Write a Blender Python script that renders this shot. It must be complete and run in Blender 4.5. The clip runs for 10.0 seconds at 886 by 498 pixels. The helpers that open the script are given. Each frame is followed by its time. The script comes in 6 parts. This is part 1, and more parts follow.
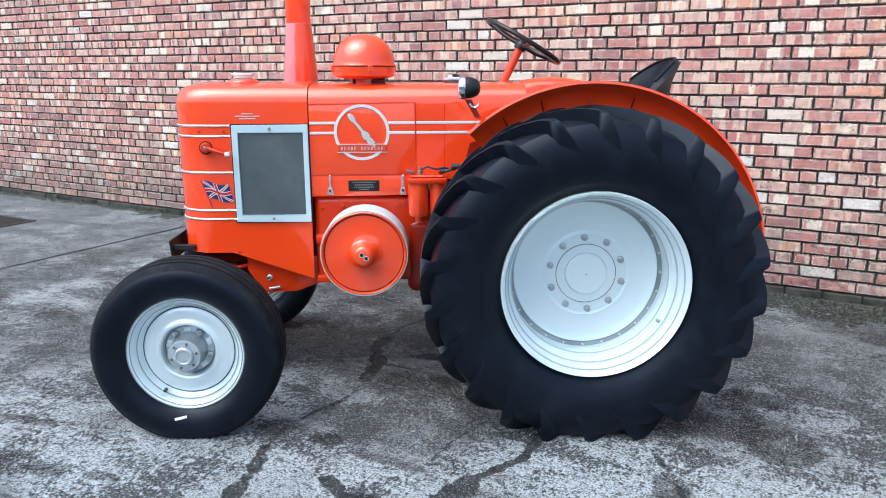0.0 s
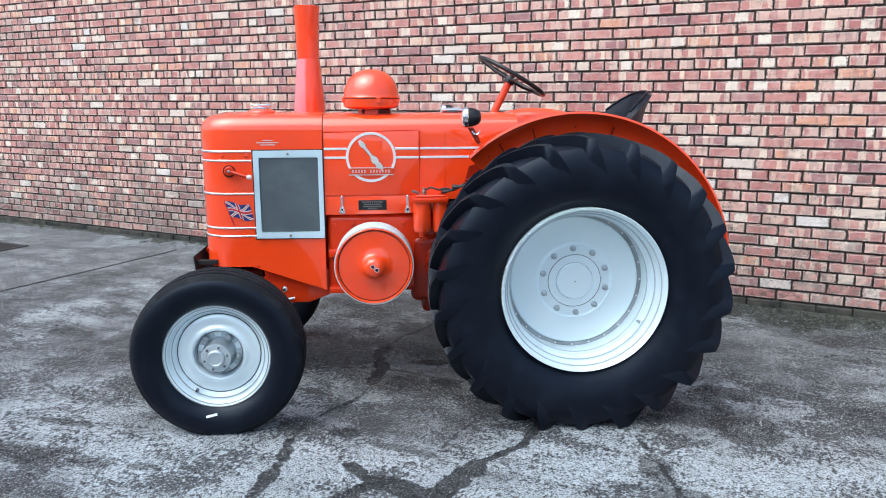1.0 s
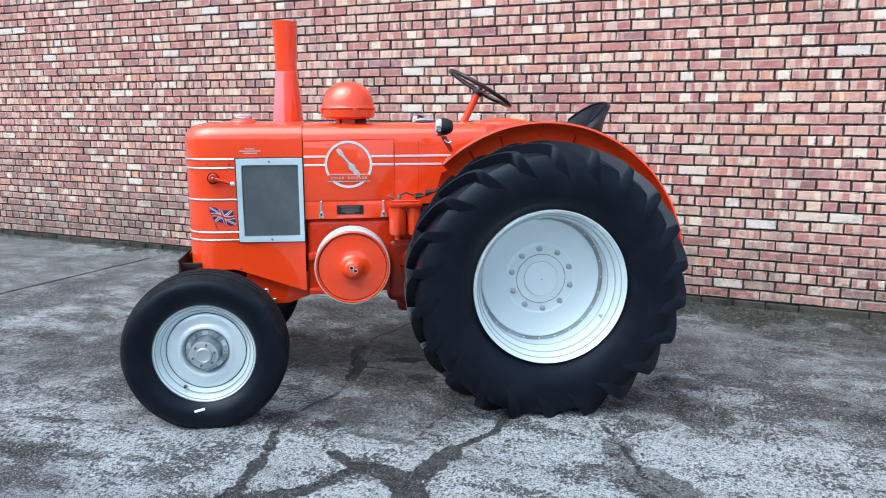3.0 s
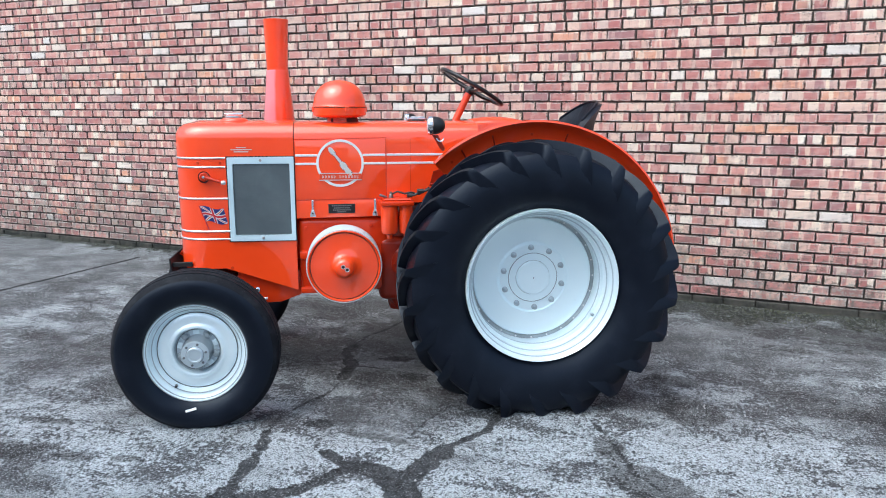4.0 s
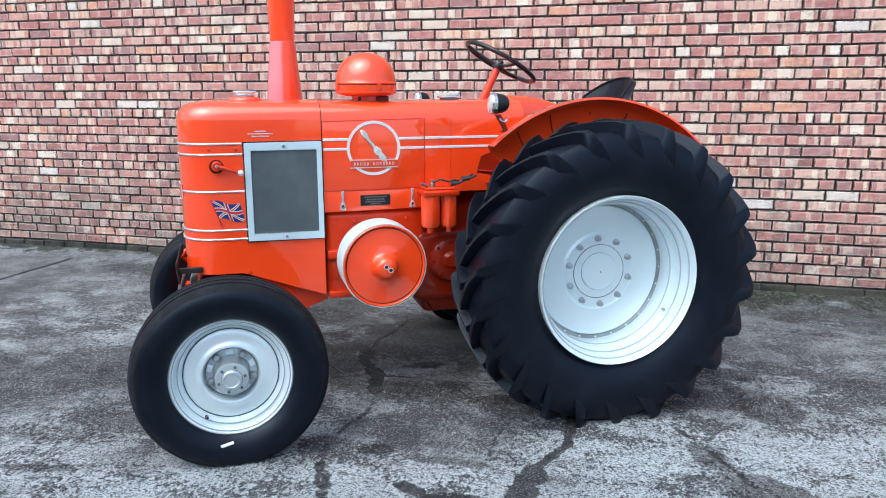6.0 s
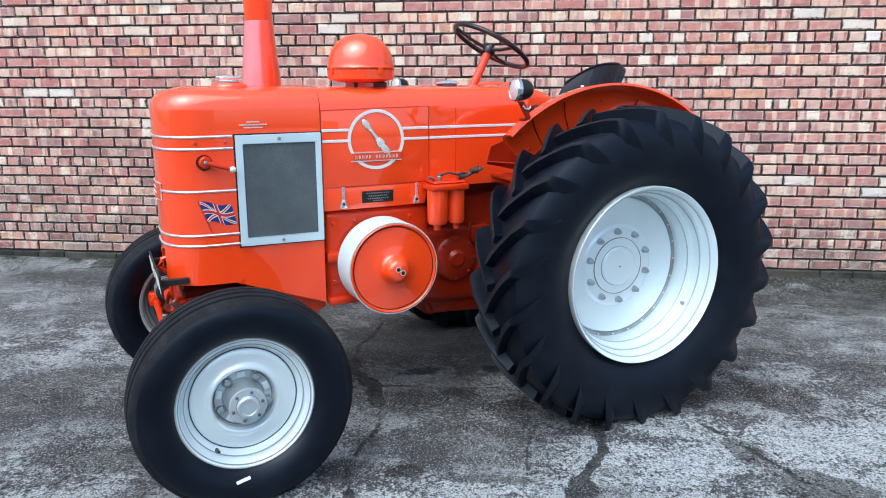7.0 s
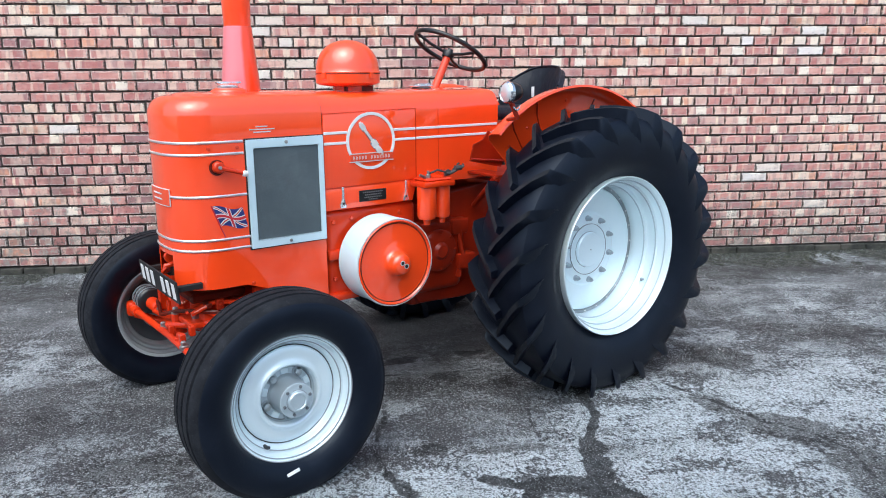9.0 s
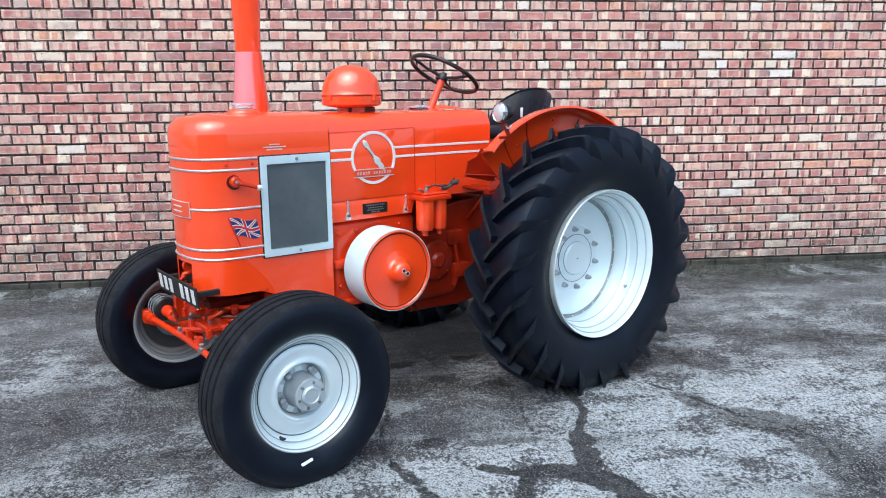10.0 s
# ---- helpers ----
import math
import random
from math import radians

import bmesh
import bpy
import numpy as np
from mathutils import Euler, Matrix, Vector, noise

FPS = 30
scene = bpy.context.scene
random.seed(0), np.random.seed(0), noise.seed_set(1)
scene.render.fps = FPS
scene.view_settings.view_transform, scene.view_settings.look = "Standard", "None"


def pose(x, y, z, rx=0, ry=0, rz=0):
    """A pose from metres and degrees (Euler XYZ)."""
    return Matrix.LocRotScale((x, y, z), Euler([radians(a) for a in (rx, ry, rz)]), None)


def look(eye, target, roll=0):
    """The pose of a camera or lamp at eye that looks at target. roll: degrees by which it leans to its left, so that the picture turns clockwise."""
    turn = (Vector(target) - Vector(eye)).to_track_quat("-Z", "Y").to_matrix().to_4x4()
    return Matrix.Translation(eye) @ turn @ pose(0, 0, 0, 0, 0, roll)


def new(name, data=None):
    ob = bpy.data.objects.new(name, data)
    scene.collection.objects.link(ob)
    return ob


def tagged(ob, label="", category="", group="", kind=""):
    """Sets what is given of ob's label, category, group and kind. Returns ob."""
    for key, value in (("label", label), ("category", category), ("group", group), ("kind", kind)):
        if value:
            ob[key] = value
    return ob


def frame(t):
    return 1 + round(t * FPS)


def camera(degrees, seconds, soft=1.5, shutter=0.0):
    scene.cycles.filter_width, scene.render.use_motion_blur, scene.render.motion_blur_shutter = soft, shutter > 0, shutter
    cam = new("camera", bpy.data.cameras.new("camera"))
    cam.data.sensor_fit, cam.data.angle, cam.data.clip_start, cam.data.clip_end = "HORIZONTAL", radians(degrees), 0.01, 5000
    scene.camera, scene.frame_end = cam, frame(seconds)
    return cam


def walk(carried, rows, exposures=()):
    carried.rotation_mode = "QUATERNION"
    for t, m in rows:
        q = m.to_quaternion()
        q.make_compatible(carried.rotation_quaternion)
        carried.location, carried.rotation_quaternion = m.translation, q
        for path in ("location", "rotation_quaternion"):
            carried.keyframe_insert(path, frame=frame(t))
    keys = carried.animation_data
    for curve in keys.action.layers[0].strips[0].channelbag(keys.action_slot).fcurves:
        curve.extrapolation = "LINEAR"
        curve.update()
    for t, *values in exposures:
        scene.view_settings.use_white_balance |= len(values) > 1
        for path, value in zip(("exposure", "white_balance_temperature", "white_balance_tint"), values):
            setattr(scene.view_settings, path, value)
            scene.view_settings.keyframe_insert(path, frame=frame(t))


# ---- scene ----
cam = camera(60.6, 10.0, soft=1.0)
PATH = [
    (0, (0.075, 0.092, 1.508), (-0.892, 1.779, 1.039), -0.2),
    (0.5, (0.133, -0.138, 1.513), (-0.797, 1.58, 1.086), -0.2),
    (1, (0.104, -0.34, 1.519), (-0.789, 1.406, 1.123), -0.1),
    (1.5, (0.098, -0.493, 1.52), (-0.762, 1.272, 1.143), -0.0),
    (2, (0.149, -0.562, 1.518), (-0.685, 1.217, 1.148), -0.1),
    (2.5, (0.165, -0.575, 1.519), (-0.654, 1.212, 1.15), -0.1),
    (4, (0.161, -0.577, 1.523), (-0.628, 1.222, 1.149), 0.0),
    (4.5, (0.089, -0.575, 1.521), (-0.672, 1.235, 1.141), -0.0),
    (5, (-0.172, -0.588, 1.513), (-0.88, 1.241, 1.121), -0.1),
    (5.5, (-0.435, -0.512, 1.495), (-1.062, 1.343, 1.09), -0.1),
    (5.7, (-0.547, -0.464, 1.491), (-1.134, 1.404, 1.083), -0.1),
    (6.8, (-1.219, -0.319, 1.486), (-1.507, 1.611, 1.049), -0.1),
    (7, (-1.327, -0.259, 1.477), (-1.553, 1.678, 1.032), -0.1),
    (7.5, (-1.609, -0.19, 1.475), (-1.682, 1.756, 1.018), -0.1),
    (8, (-1.821, -0.198, 1.485), (-1.777, 1.747, 1.019), -0.2),
    (8.5, (-1.892, -0.329, 1.482), (-1.765, 1.612, 1.016), -0.3),
    (9, (-1.992, -0.487, 1.505), (-1.808, 1.452, 1.054), -0.4),
    (9.5, (-2.097, -0.597, 1.508), (-1.885, 1.345, 1.082), -0.4),
    (10, (-2.082, -0.746, 1.507), (-1.856, 1.201, 1.109), -0.5),
]
EXPOSURE, KELVIN, TINT = 1.01, 5850, 3
walk(cam, [(t, look(eye, target, roll)) for t, eye, target, roll in PATH], [(0, EXPOSURE + 0.10, KELVIN, TINT), (1.2, EXPOSURE, KELVIN, TINT), (10, EXPOSURE - 0.01, KELVIN, TINT)])

# ---- sky and sun: a bright overcast day over an open yard ----
SUN_ELEVATION, SUN_AZIMUTH = 60.0, 205.0
world = bpy.data.worlds.new("overcast_sky")
scene.world = world
world.use_nodes = True
wn, wl = world.node_tree.nodes, world.node_tree.links
wn.clear()
sky = wn.new("ShaderNodeTexSky")
sky.sky_type = "NISHITA"
sky.sun_disc = False
sky.sun_elevation = radians(SUN_ELEVATION)
sky.sun_rotation = radians(SUN_AZIMUTH)
sky.air_density, sky.dust_density, sky.ozone_density = 1.0, 4.0, 1.0
pale = wn.new("ShaderNodeHueSaturation")
pale.inputs["Saturation"].default_value = 0.85
back = wn.new("ShaderNodeBackground")
back.inputs["Strength"].default_value = 0.13
wout = wn.new("ShaderNodeOutputWorld")
wl.new(sky.outputs[0], pale.inputs["Color"])
wl.new(pale.outputs[0], back.inputs["Color"])
wl.new(back.outputs[0], wout.inputs["Surface"])

lamp_data = bpy.data.lights.new("sun", "SUN")
lamp_data.energy, lamp_data.angle, lamp_data.color = 0.8, radians(70), (1.0, 0.985, 0.96)
sun = new("sun", lamp_data)
_a, _e = radians(SUN_AZIMUTH), radians(SUN_ELEVATION)
_dir = Vector((math.sin(_a) * math.cos(_e), math.cos(_a) * math.cos(_e), math.sin(_e)))
sun.matrix_world = look(_dir * 30, (0, 0, 0))


# ---- materials ----
def material(name, base, rough=0.5, metal=0.0, coat=0.0):
    m = bpy.data.materials.new(name)
    m.use_nodes = True
    b = m.node_tree.nodes["Principled BSDF"]
    b.inputs["Base Color"].default_value = (*base, 1)
    b.inputs["Roughness"].default_value = rough
    b.inputs["Metallic"].default_value = metal
    b.inputs["Coat Weight"].default_value = coat
    b.inputs["Coat Roughness"].default_value = 0.06
    return m


class Nodes:
    """Short hand for wiring one material."""

    def __init__(self, m):
        self.t = m.node_tree
        self.n, self.l = self.t.nodes, self.t.links
        self.b = self.n["Principled BSDF"]

    def put(self, socket, value):
        if isinstance(value, (int, float)):
            socket.default_value = value
        elif isinstance(value, tuple):
            socket.default_value = (*value, 1) if len(value) == 3 and socket.type == "RGBA" else value
        else:
            self.l.new(value, socket)

    def where(self, which="Object"):
        return self.n.new("ShaderNodeTexCoord").outputs[which]

    def scaled(self, vec, scale):
        q = self.n.new("ShaderNodeMapping")
        self.put(q.inputs["Vector"], vec)
        q.inputs["Scale"].default_value = scale
        return q.outputs[0]

    def noise(self, vec, scale, detail=4.0, rough=0.55, w=None):
        q = self.n.new("ShaderNodeTexNoise")
        if w is not None:
            q.noise_dimensions = "4D"
            self.put(q.inputs["W"], w)
        self.put(q.inputs["Vector"], vec)
        q.inputs["Scale"].default_value = scale
        q.inputs["Detail"].default_value = detail
        q.inputs["Roughness"].default_value = rough
        return q.outputs[0]

    def ramp(self, fac, lo, hi, a=0.0, b=1.0):
        q = self.n.new("ShaderNodeMapRange")
        q.interpolation_type = "SMOOTHSTEP"
        self.put(q.inputs[0], fac)
        q.inputs[1].default_value, q.inputs[2].default_value = lo, hi
        q.inputs[3].default_value, q.inputs[4].default_value = a, b
        return q.outputs[0]

    def math(self, op, a, b=0.0):
        q = self.n.new("ShaderNodeMath")
        q.operation = op
        self.put(q.inputs[0], a)
        self.put(q.inputs[1], b)
        return q.outputs[0]

    def mix(self, fac, a, b, blend="MIX"):
        q = self.n.new("ShaderNodeMix")
        q.data_type, q.blend_type = "RGBA", blend
        self.put(q.inputs[0], fac)
        self.put(q.inputs[6], a)
        self.put(q.inputs[7], b)
        return q.outputs[2]

    def attribute(self, name):
        q = self.n.new("ShaderNodeAttribute")
        q.attribute_name = name
        return q.outputs["Fac"]

    def bump(self, height, strength=0.3, distance=0.01):
        q = self.n.new("ShaderNodeBump")
        q.inputs["Strength"].default_value = strength
        q.inputs["Distance"].default_value = distance
        self.put(q.inputs["Height"], height)
        self.l.new(q.outputs[0], self.b.inputs["Normal"])


def painted(name, base, dark, rough=0.28, coat=0.6, ripple=0.05):
    """Gloss paint with faint waviness, dust and slight unevenness of tone."""
    m = material(name, base, rough, 0.0, coat)
    k = Nodes(m)
    p = k.where()
    big = k.noise(p, 3.0, 3)
    k.b.inputs["Coat IOR"].default_value = 1.80
    k.b.inputs["Coat Roughness"].default_value = 0.035
    k.b.inputs["Specular IOR Level"].default_value = 0.12
    k.put(k.b.inputs["Base Color"], k.mix(k.ramp(big, 0.35, 0.75), base, dark))
    k.put(k.b.inputs["Roughness"], k.ramp(big, 0.3, 0.8, rough - 0.03, rough + 0.05))
    k.bump(k.noise(p, 7.0, 1), ripple, 0.01)
    return m


M_PAINT = painted("orange_red_gloss_paint", (1.0, 0.075, 0.010), (0.96, 0.066, 0.008), 0.40, 1.0, 0.02)
M_CAST = painted("orange_red_painted_casting", (0.78, 0.046, 0.004), (0.52, 0.026, 0.004), 0.40, 0.4, 0.25)
M_FLUE = painted("pinkish_red_paint", (0.80, 0.085, 0.030), (0.74, 0.060, 0.018), 0.36, 0.5)


def make_sky_pink():
    """Stack paint, with the sky's reflection on one side painted in as pink."""
    m = material("sky_reflection_pink_paint", (0.8, 0.1, 0.05), 0.34, 0.0, 1.0)
    k = Nodes(m)
    p = k.where()
    q = k.n.new("ShaderNodeSeparateXYZ")
    k.put(q.inputs[0], p)
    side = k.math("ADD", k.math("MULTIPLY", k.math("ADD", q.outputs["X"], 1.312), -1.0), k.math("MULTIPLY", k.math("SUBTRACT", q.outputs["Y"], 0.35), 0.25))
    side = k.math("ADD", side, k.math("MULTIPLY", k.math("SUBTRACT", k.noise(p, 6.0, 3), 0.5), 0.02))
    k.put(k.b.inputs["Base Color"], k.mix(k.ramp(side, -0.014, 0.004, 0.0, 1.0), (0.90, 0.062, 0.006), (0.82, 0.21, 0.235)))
    k.bump(k.noise(p, 9.0, 2), 0.05, 0.01)
    return m


M_SKY_PINK = make_sky_pink()
M_FRAME = painted("pale_blue_grey_paint", (0.62, 0.76, 0.81), (0.55, 0.69, 0.74), 0.42, 0.1)
M_WHITE = painted("white_enamel", (0.80, 0.80, 0.78), (0.72, 0.72, 0.70), 0.4, 0.2)
M_TRIM = material("pale_trim_metal", (0.72, 0.70, 0.68), 0.35, 0.35)
M_CHROME = material("chrome", (0.80, 0.80, 0.80), 0.12, 1.0)
M_BRIGHT = material("bright_plated_metal", (0.82, 0.83, 0.84), 0.16, 0.8)
M_STRIP = material("polished_trim", (0.80, 0.80, 0.80), 0.32, 0.75)
M_STEEL = material("dull_steel", (0.35, 0.34, 0.33), 0.45, 0.9)
M_BLACK = material("black_enamel", (0.012, 0.012, 0.013), 0.3)
M_MATT = material("matt_black_paint", (0.009, 0.009, 0.010), 0.75)
M_GAP = material("dark_gap", (0.01, 0.008, 0.007), 0.8)
M_NAVY = material("navy_blue_print", (0.015, 0.025, 0.16), 0.45)
M_RED = material("red_print", (0.55, 0.02, 0.03), 0.45)
M_GLASS = material("lamp_glass", (0.75, 0.78, 0.80), 0.12, 0.4)


def make_silver():
    m = material("silver_wheel_paint", (0.66, 0.78, 0.82), 0.30, 0.33, 0.30)
    k = Nodes(m)
    p = k.where()
    n = k.noise(p, 2.5, 3, 0.5)
    dust = k.noise(p, 24.0, 6, 0.7)
    col = k.mix(k.ramp(n, 0.3, 0.7), (0.86, 0.96, 0.985), (0.80, 0.91, 0.95))
    k.put(k.b.inputs["Base Color"], k.mix(k.ramp(dust, 0.62, 0.85, 0.0, 0.35), col, (0.45, 0.48, 0.50)))
    return m


M_SILVER = make_silver()
M_HUB = painted("grey_hub_paint", (0.44, 0.485, 0.51), (0.36, 0.40, 0.42), 0.36, 0.1)
M_HUB.node_tree.nodes["Principled BSDF"].inputs["Metallic"].default_value = 0.6
M_CAP = painted("grey_blue_hub_paint", (0.60, 0.68, 0.72), (0.50, 0.57, 0.61), 0.36, 0.1)
M_CAP.node_tree.nodes["Principled BSDF"].inputs["Metallic"].default_value = 0.5
M_INNER = painted("dull_grey_inner_paint", (0.40, 0.43, 0.44), (0.16, 0.17, 0.17), 0.36, 0.1)
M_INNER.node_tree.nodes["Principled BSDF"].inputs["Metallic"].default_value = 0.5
M_WORN = painted("worn_grey_metal", (0.40, 0.43, 0.45), (0.23, 0.235, 0.24), 0.45, 0.0)
# near-black red: shade under the nose painted in; also dark joints and holes
M_DARK_RED = painted("shaded_near_black_red", (0.17, 0.014, 0.006), (0.05, 0.008, 0.005), 0.4, 0.2, 0.25)
M_NUT = painted("dark_plated_steel", (0.22, 0.235, 0.25), (0.12, 0.13, 0.14), 0.35, 0.0)
M_NUT.node_tree.nodes["Principled BSDF"].inputs["Metallic"].default_value = 0.6
# darker casting red: shade on gearbox, axle and stays is in the colour
M_GEAR = painted("shaded_dark_red_casting", (0.36, 0.020, 0.004), (0.20, 0.012, 0.003), 0.42, 0.25, 0.25)
M_DULL = painted("dull_grey_steel", (0.075, 0.077, 0.080), (0.03, 0.03, 0.032), 0.5, 0.0)


def make_rubber():
    m = material("black_rubber", (0.020, 0.022, 0.026), 0.55)
    k = Nodes(m)
    p = k.where()
    n = k.noise(p, 9.0, 6, 0.65)
    f = k.noise(p, 120.0, 3)
    k.put(k.b.inputs["Base Color"], k.mix(k.ramp(n, 0.45, 0.8), (0.0020, 0.0030, 0.0080), (0.0065, 0.0088, 0.0170)))
    k.put(k.b.inputs["Roughness"], k.ramp(n, 0.3, 0.7, 0.34, 0.48))
    k.b.inputs["Specular IOR Level"].default_value = 0.34
    k.b.inputs["Specular Tint"].default_value = (0.74, 0.86, 1.0, 1)
    k.bump(f, 0.12, 0.004)
    return m


M_RUBBER = make_rubber()


def make_tread():
    m = material("dusty_tread_rubber", (0.03, 0.03, 0.032), 0.8)
    k = Nodes(m)
    p = k.where()
    n = k.noise(p, 14.0, 7, 0.7)
    f = k.noise(p, 90.0, 4, 0.7)
    col = k.mix(k.ramp(n, 0.40, 0.70), (0.0035, 0.0045, 0.008), (0.014, 0.016, 0.021))
    k.put(k.b.inputs["Base Color"], k.mix(k.ramp(f, 0.58, 0.72, 0.0, 0.4), col, (0.05, 0.05, 0.052)))
    k.b.inputs["Specular IOR Level"].default_value = 0.3
    k.bump(f, 0.3, 0.004)
    return m


M_TREAD = make_tread()


def make_gauze():
    m = material("dark_wire_gauze", (0.10, 0.125, 0.13), 0.6, 0.3)
    k = Nodes(m)
    p = k.where()
    w = k.n.new("ShaderNodeTexWave")
    w.wave_type, w.bands_direction = "BANDS", "Z"
    k.put(w.inputs["Vector"], p)
    w.inputs["Scale"].default_value = 95.0
    q = k.n.new("ShaderNodeTexWave")
    q.wave_type, q.bands_direction = "BANDS", "X"
    k.put(q.inputs["Vector"], p)
    q.inputs["Scale"].default_value = 95.0
    grid = k.math("MAXIMUM", w.outputs["Fac"], q.outputs["Fac"])
    tone = k.mix(k.ramp(k.noise(p, 5.0, 5, 0.6), 0.3, 0.7), (0.13, 0.165, 0.18), (0.27, 0.32, 0.33))
    k.put(k.b.inputs["Base Color"], k.mix(k.ramp(grid, 0.5, 1.0, 0.0, 0.6), (0.070, 0.085, 0.092), tone))
    k.bump(grid, 0.4, 0.002)
    return m


M_GAUZE = make_gauze()


def make_vinyl():
    m = material("black_vinyl", (0.018, 0.020, 0.024), 0.42)
    k = Nodes(m)
    p = k.where()
    k.put(k.b.inputs["Base Color"], k.mix(k.ramp(k.noise(p, 6.0, 4), 0.35, 0.7), (0.004, 0.006, 0.012), (0.011, 0.014, 0.024)))
    k.b.inputs["Specular IOR Level"].default_value = 0.28
    folds = k.noise(k.scaled(p, (1.0, 1.0, 0.35)), 11.0, 4)
    k.bump(k.math("ADD", folds, k.math("MULTIPLY", k.noise(p, 160.0, 2), 0.1)), 0.7, 0.02)
    return m


M_VINYL = make_vinyl()


def make_brick():
    m = material("weathered_red_brick", (0.35, 0.13, 0.1), 0.85)
    k = Nodes(m)
    p = k.where()
    uv = k.where("UV")
    geo = k.n.new("ShaderNodeNewGeometry")
    info = k.n.new("ShaderNodeObjectInfo")
    r = k.math("FRACT", k.math("ADD", geo.outputs["Random Per Island"], info.outputs["Random"]))
    r2 = k.math("FRACT", k.math("MULTIPLY", r, 17.31))
    r3 = k.math("FRACT", k.math("MULTIPLY", r, 71.7))
    r4 = k.math("FRACT", k.math("MULTIPLY", r, 213.7))
    red = k.mix(r2, (0.47, 0.175, 0.158), (0.66, 0.315, 0.262))
    red = k.mix(k.ramp(r3, 0.15, 0.10), red, (0.40, 0.195, 0.190))
    red = k.mix(k.ramp(r3, 0.93, 0.95), red, (0.72, 0.35, 0.23))
    # pale kiss marks with firm edges that run up the face of most bricks
    line = k.scaled(uv, (1.0, 0.05, 1.0))
    band = k.noise(line, 3.1, 0.0, 0.3, w=k.math("MULTIPLY", r, 90.0))
    soft = k.math("ADD", band, k.math("MULTIPLY", k.math("SUBTRACT", k.noise(p, 45.0, 5, 0.65), 0.5), 0.05))
    soft = k.math("ADD", soft, k.ramp(r4, 0.0, 1.0, -0.17, 0.09))
    pale = k.mix(r3, (0.78, 0.51, 0.41), (0.84, 0.69, 0.54))
    col = k.mix(k.ramp(soft, 0.500, 0.545, 0.0, 0.62), red, pale)
    dusky = k.noise(line, 5.3, 0.0, 0.3, w=k.math("MULTIPLY", r2, 70.0))
    col = k.mix(k.ramp(dusky, 0.58, 0.62, 0.0, 0.40), col, (0.36, 0.19, 0.19))
    # the broad mark near the middle where the next brick lay in the kiln, cream to almost white
    r5 = k.math("FRACT", k.math("MULTIPLY", r, 431.3))
    r6 = k.math("FRACT", k.math("MULTIPLY", r, 97.3))
    along = k.n.new("ShaderNodeSeparateXYZ")
    k.put(along.inputs[0], uv)
    off = k.math("ABSOLUTE", k.math("SUBTRACT", along.outputs["X"], k.ramp(r4, 0.0, 1.0, 0.28, 0.70)))
    off = k.math("SUBTRACT", off, k.ramp(r5, 0.0, 1.0, 0.03, 0.22))
    off = k.math("ADD", off, k.math("MULTIPLY", k.math("SUBTRACT", k.noise(p, 35.0, 4, 0.6), 0.5), 0.10))
    kiss = k.math("MULTIPLY", k.ramp(off, -0.02, 0.02, 1.0, 0.0), k.ramp(r6, 0.40, 0.95, 0.0, 0.92))
    col = k.mix(kiss, col, k.mix(r5, (0.88, 0.68, 0.47), (0.88, 0.80, 0.68)))
    # a few bricks are pale all over
    col = k.mix(k.math("MULTIPLY", k.ramp(r2, 0.945, 0.950), 0.85), col, k.mix(r4, (0.80, 0.66, 0.52), (0.80, 0.77, 0.73)))
    # a faint paler arris where the face has weathered
    col = k.mix(k.ramp(k.noise(p, 14.0, 5, 0.6), 0.42, 0.70, 0.0, 0.22), col, (0.86, 0.68, 0.57))
    blot = k.noise(p, 18.0, 6, 0.75)
    col = k.mix(k.ramp(blot, 0.60, 0.72, 0.0, 0.6), col, (0.13, 0.11, 0.10))
    grime = k.noise(p, 1.1, 6, 0.65)
    spots = k.noise(p, 95.0, 5, 0.75)
    col = k.mix(k.ramp(spots, 0.58, 0.70, 0.0, 0.75), col, (0.10, 0.075, 0.07))
    col = k.mix(k.ramp(grime, 0.54, 0.80, 0.0, 0.5), col, (0.17, 0.13, 0.125))
    # dark brown blotches, stronger towards both ends and the ground; lichen thicker near the ground
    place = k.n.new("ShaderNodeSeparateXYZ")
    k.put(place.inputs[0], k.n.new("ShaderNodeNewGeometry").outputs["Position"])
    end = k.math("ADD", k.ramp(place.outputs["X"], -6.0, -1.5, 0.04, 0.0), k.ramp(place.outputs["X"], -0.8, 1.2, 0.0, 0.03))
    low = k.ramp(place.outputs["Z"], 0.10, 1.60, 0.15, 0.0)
    brown_tone = k.math("ADD", k.noise(p, 2.6, 8, 0.72), k.math("ADD", end, low))
    col = k.mix(k.ramp(brown_tone, 0.55, 0.78, 0.0, 0.68), col, (0.165, 0.112, 0.102))
    lichen = k.math("ADD", k.noise(p, 30.0, 6, 0.75), low)
    col = k.mix(k.ramp(lichen, 0.64, 0.72, 0.0, 0.7), col, k.mix(r2, (0.045, 0.050, 0.040), (0.42, 0.42, 0.38)))
    # chipped arrises with mortar smeared over them
    edge = k.n.new("ShaderNodeUVMap")
    edge.uv_map = "Edge"
    q = k.n.new("ShaderNodeSeparateXYZ")
    k.put(q.inputs[0], edge.outputs[0])
    near = k.math("MINIMUM", q.outputs["X"], q.outputs["Y"])
    # a thin pale line of lime just inside the arris
    lime = k.math("ABSOLUTE", k.math("SUBTRACT", near, k.ramp(k.noise(p, 20.0, 3), 0.3, 0.7, 0.0035, 0.0075)))
    col = k.mix(k.math("MULTIPLY", k.ramp(lime, 0.0008, 0.0032, 0.62, 0.0), k.ramp(k.noise(p, 9.0, 4, 0.6), 0.38, 0.52)), col, (0.80, 0.72, 0.66))
    rim = near
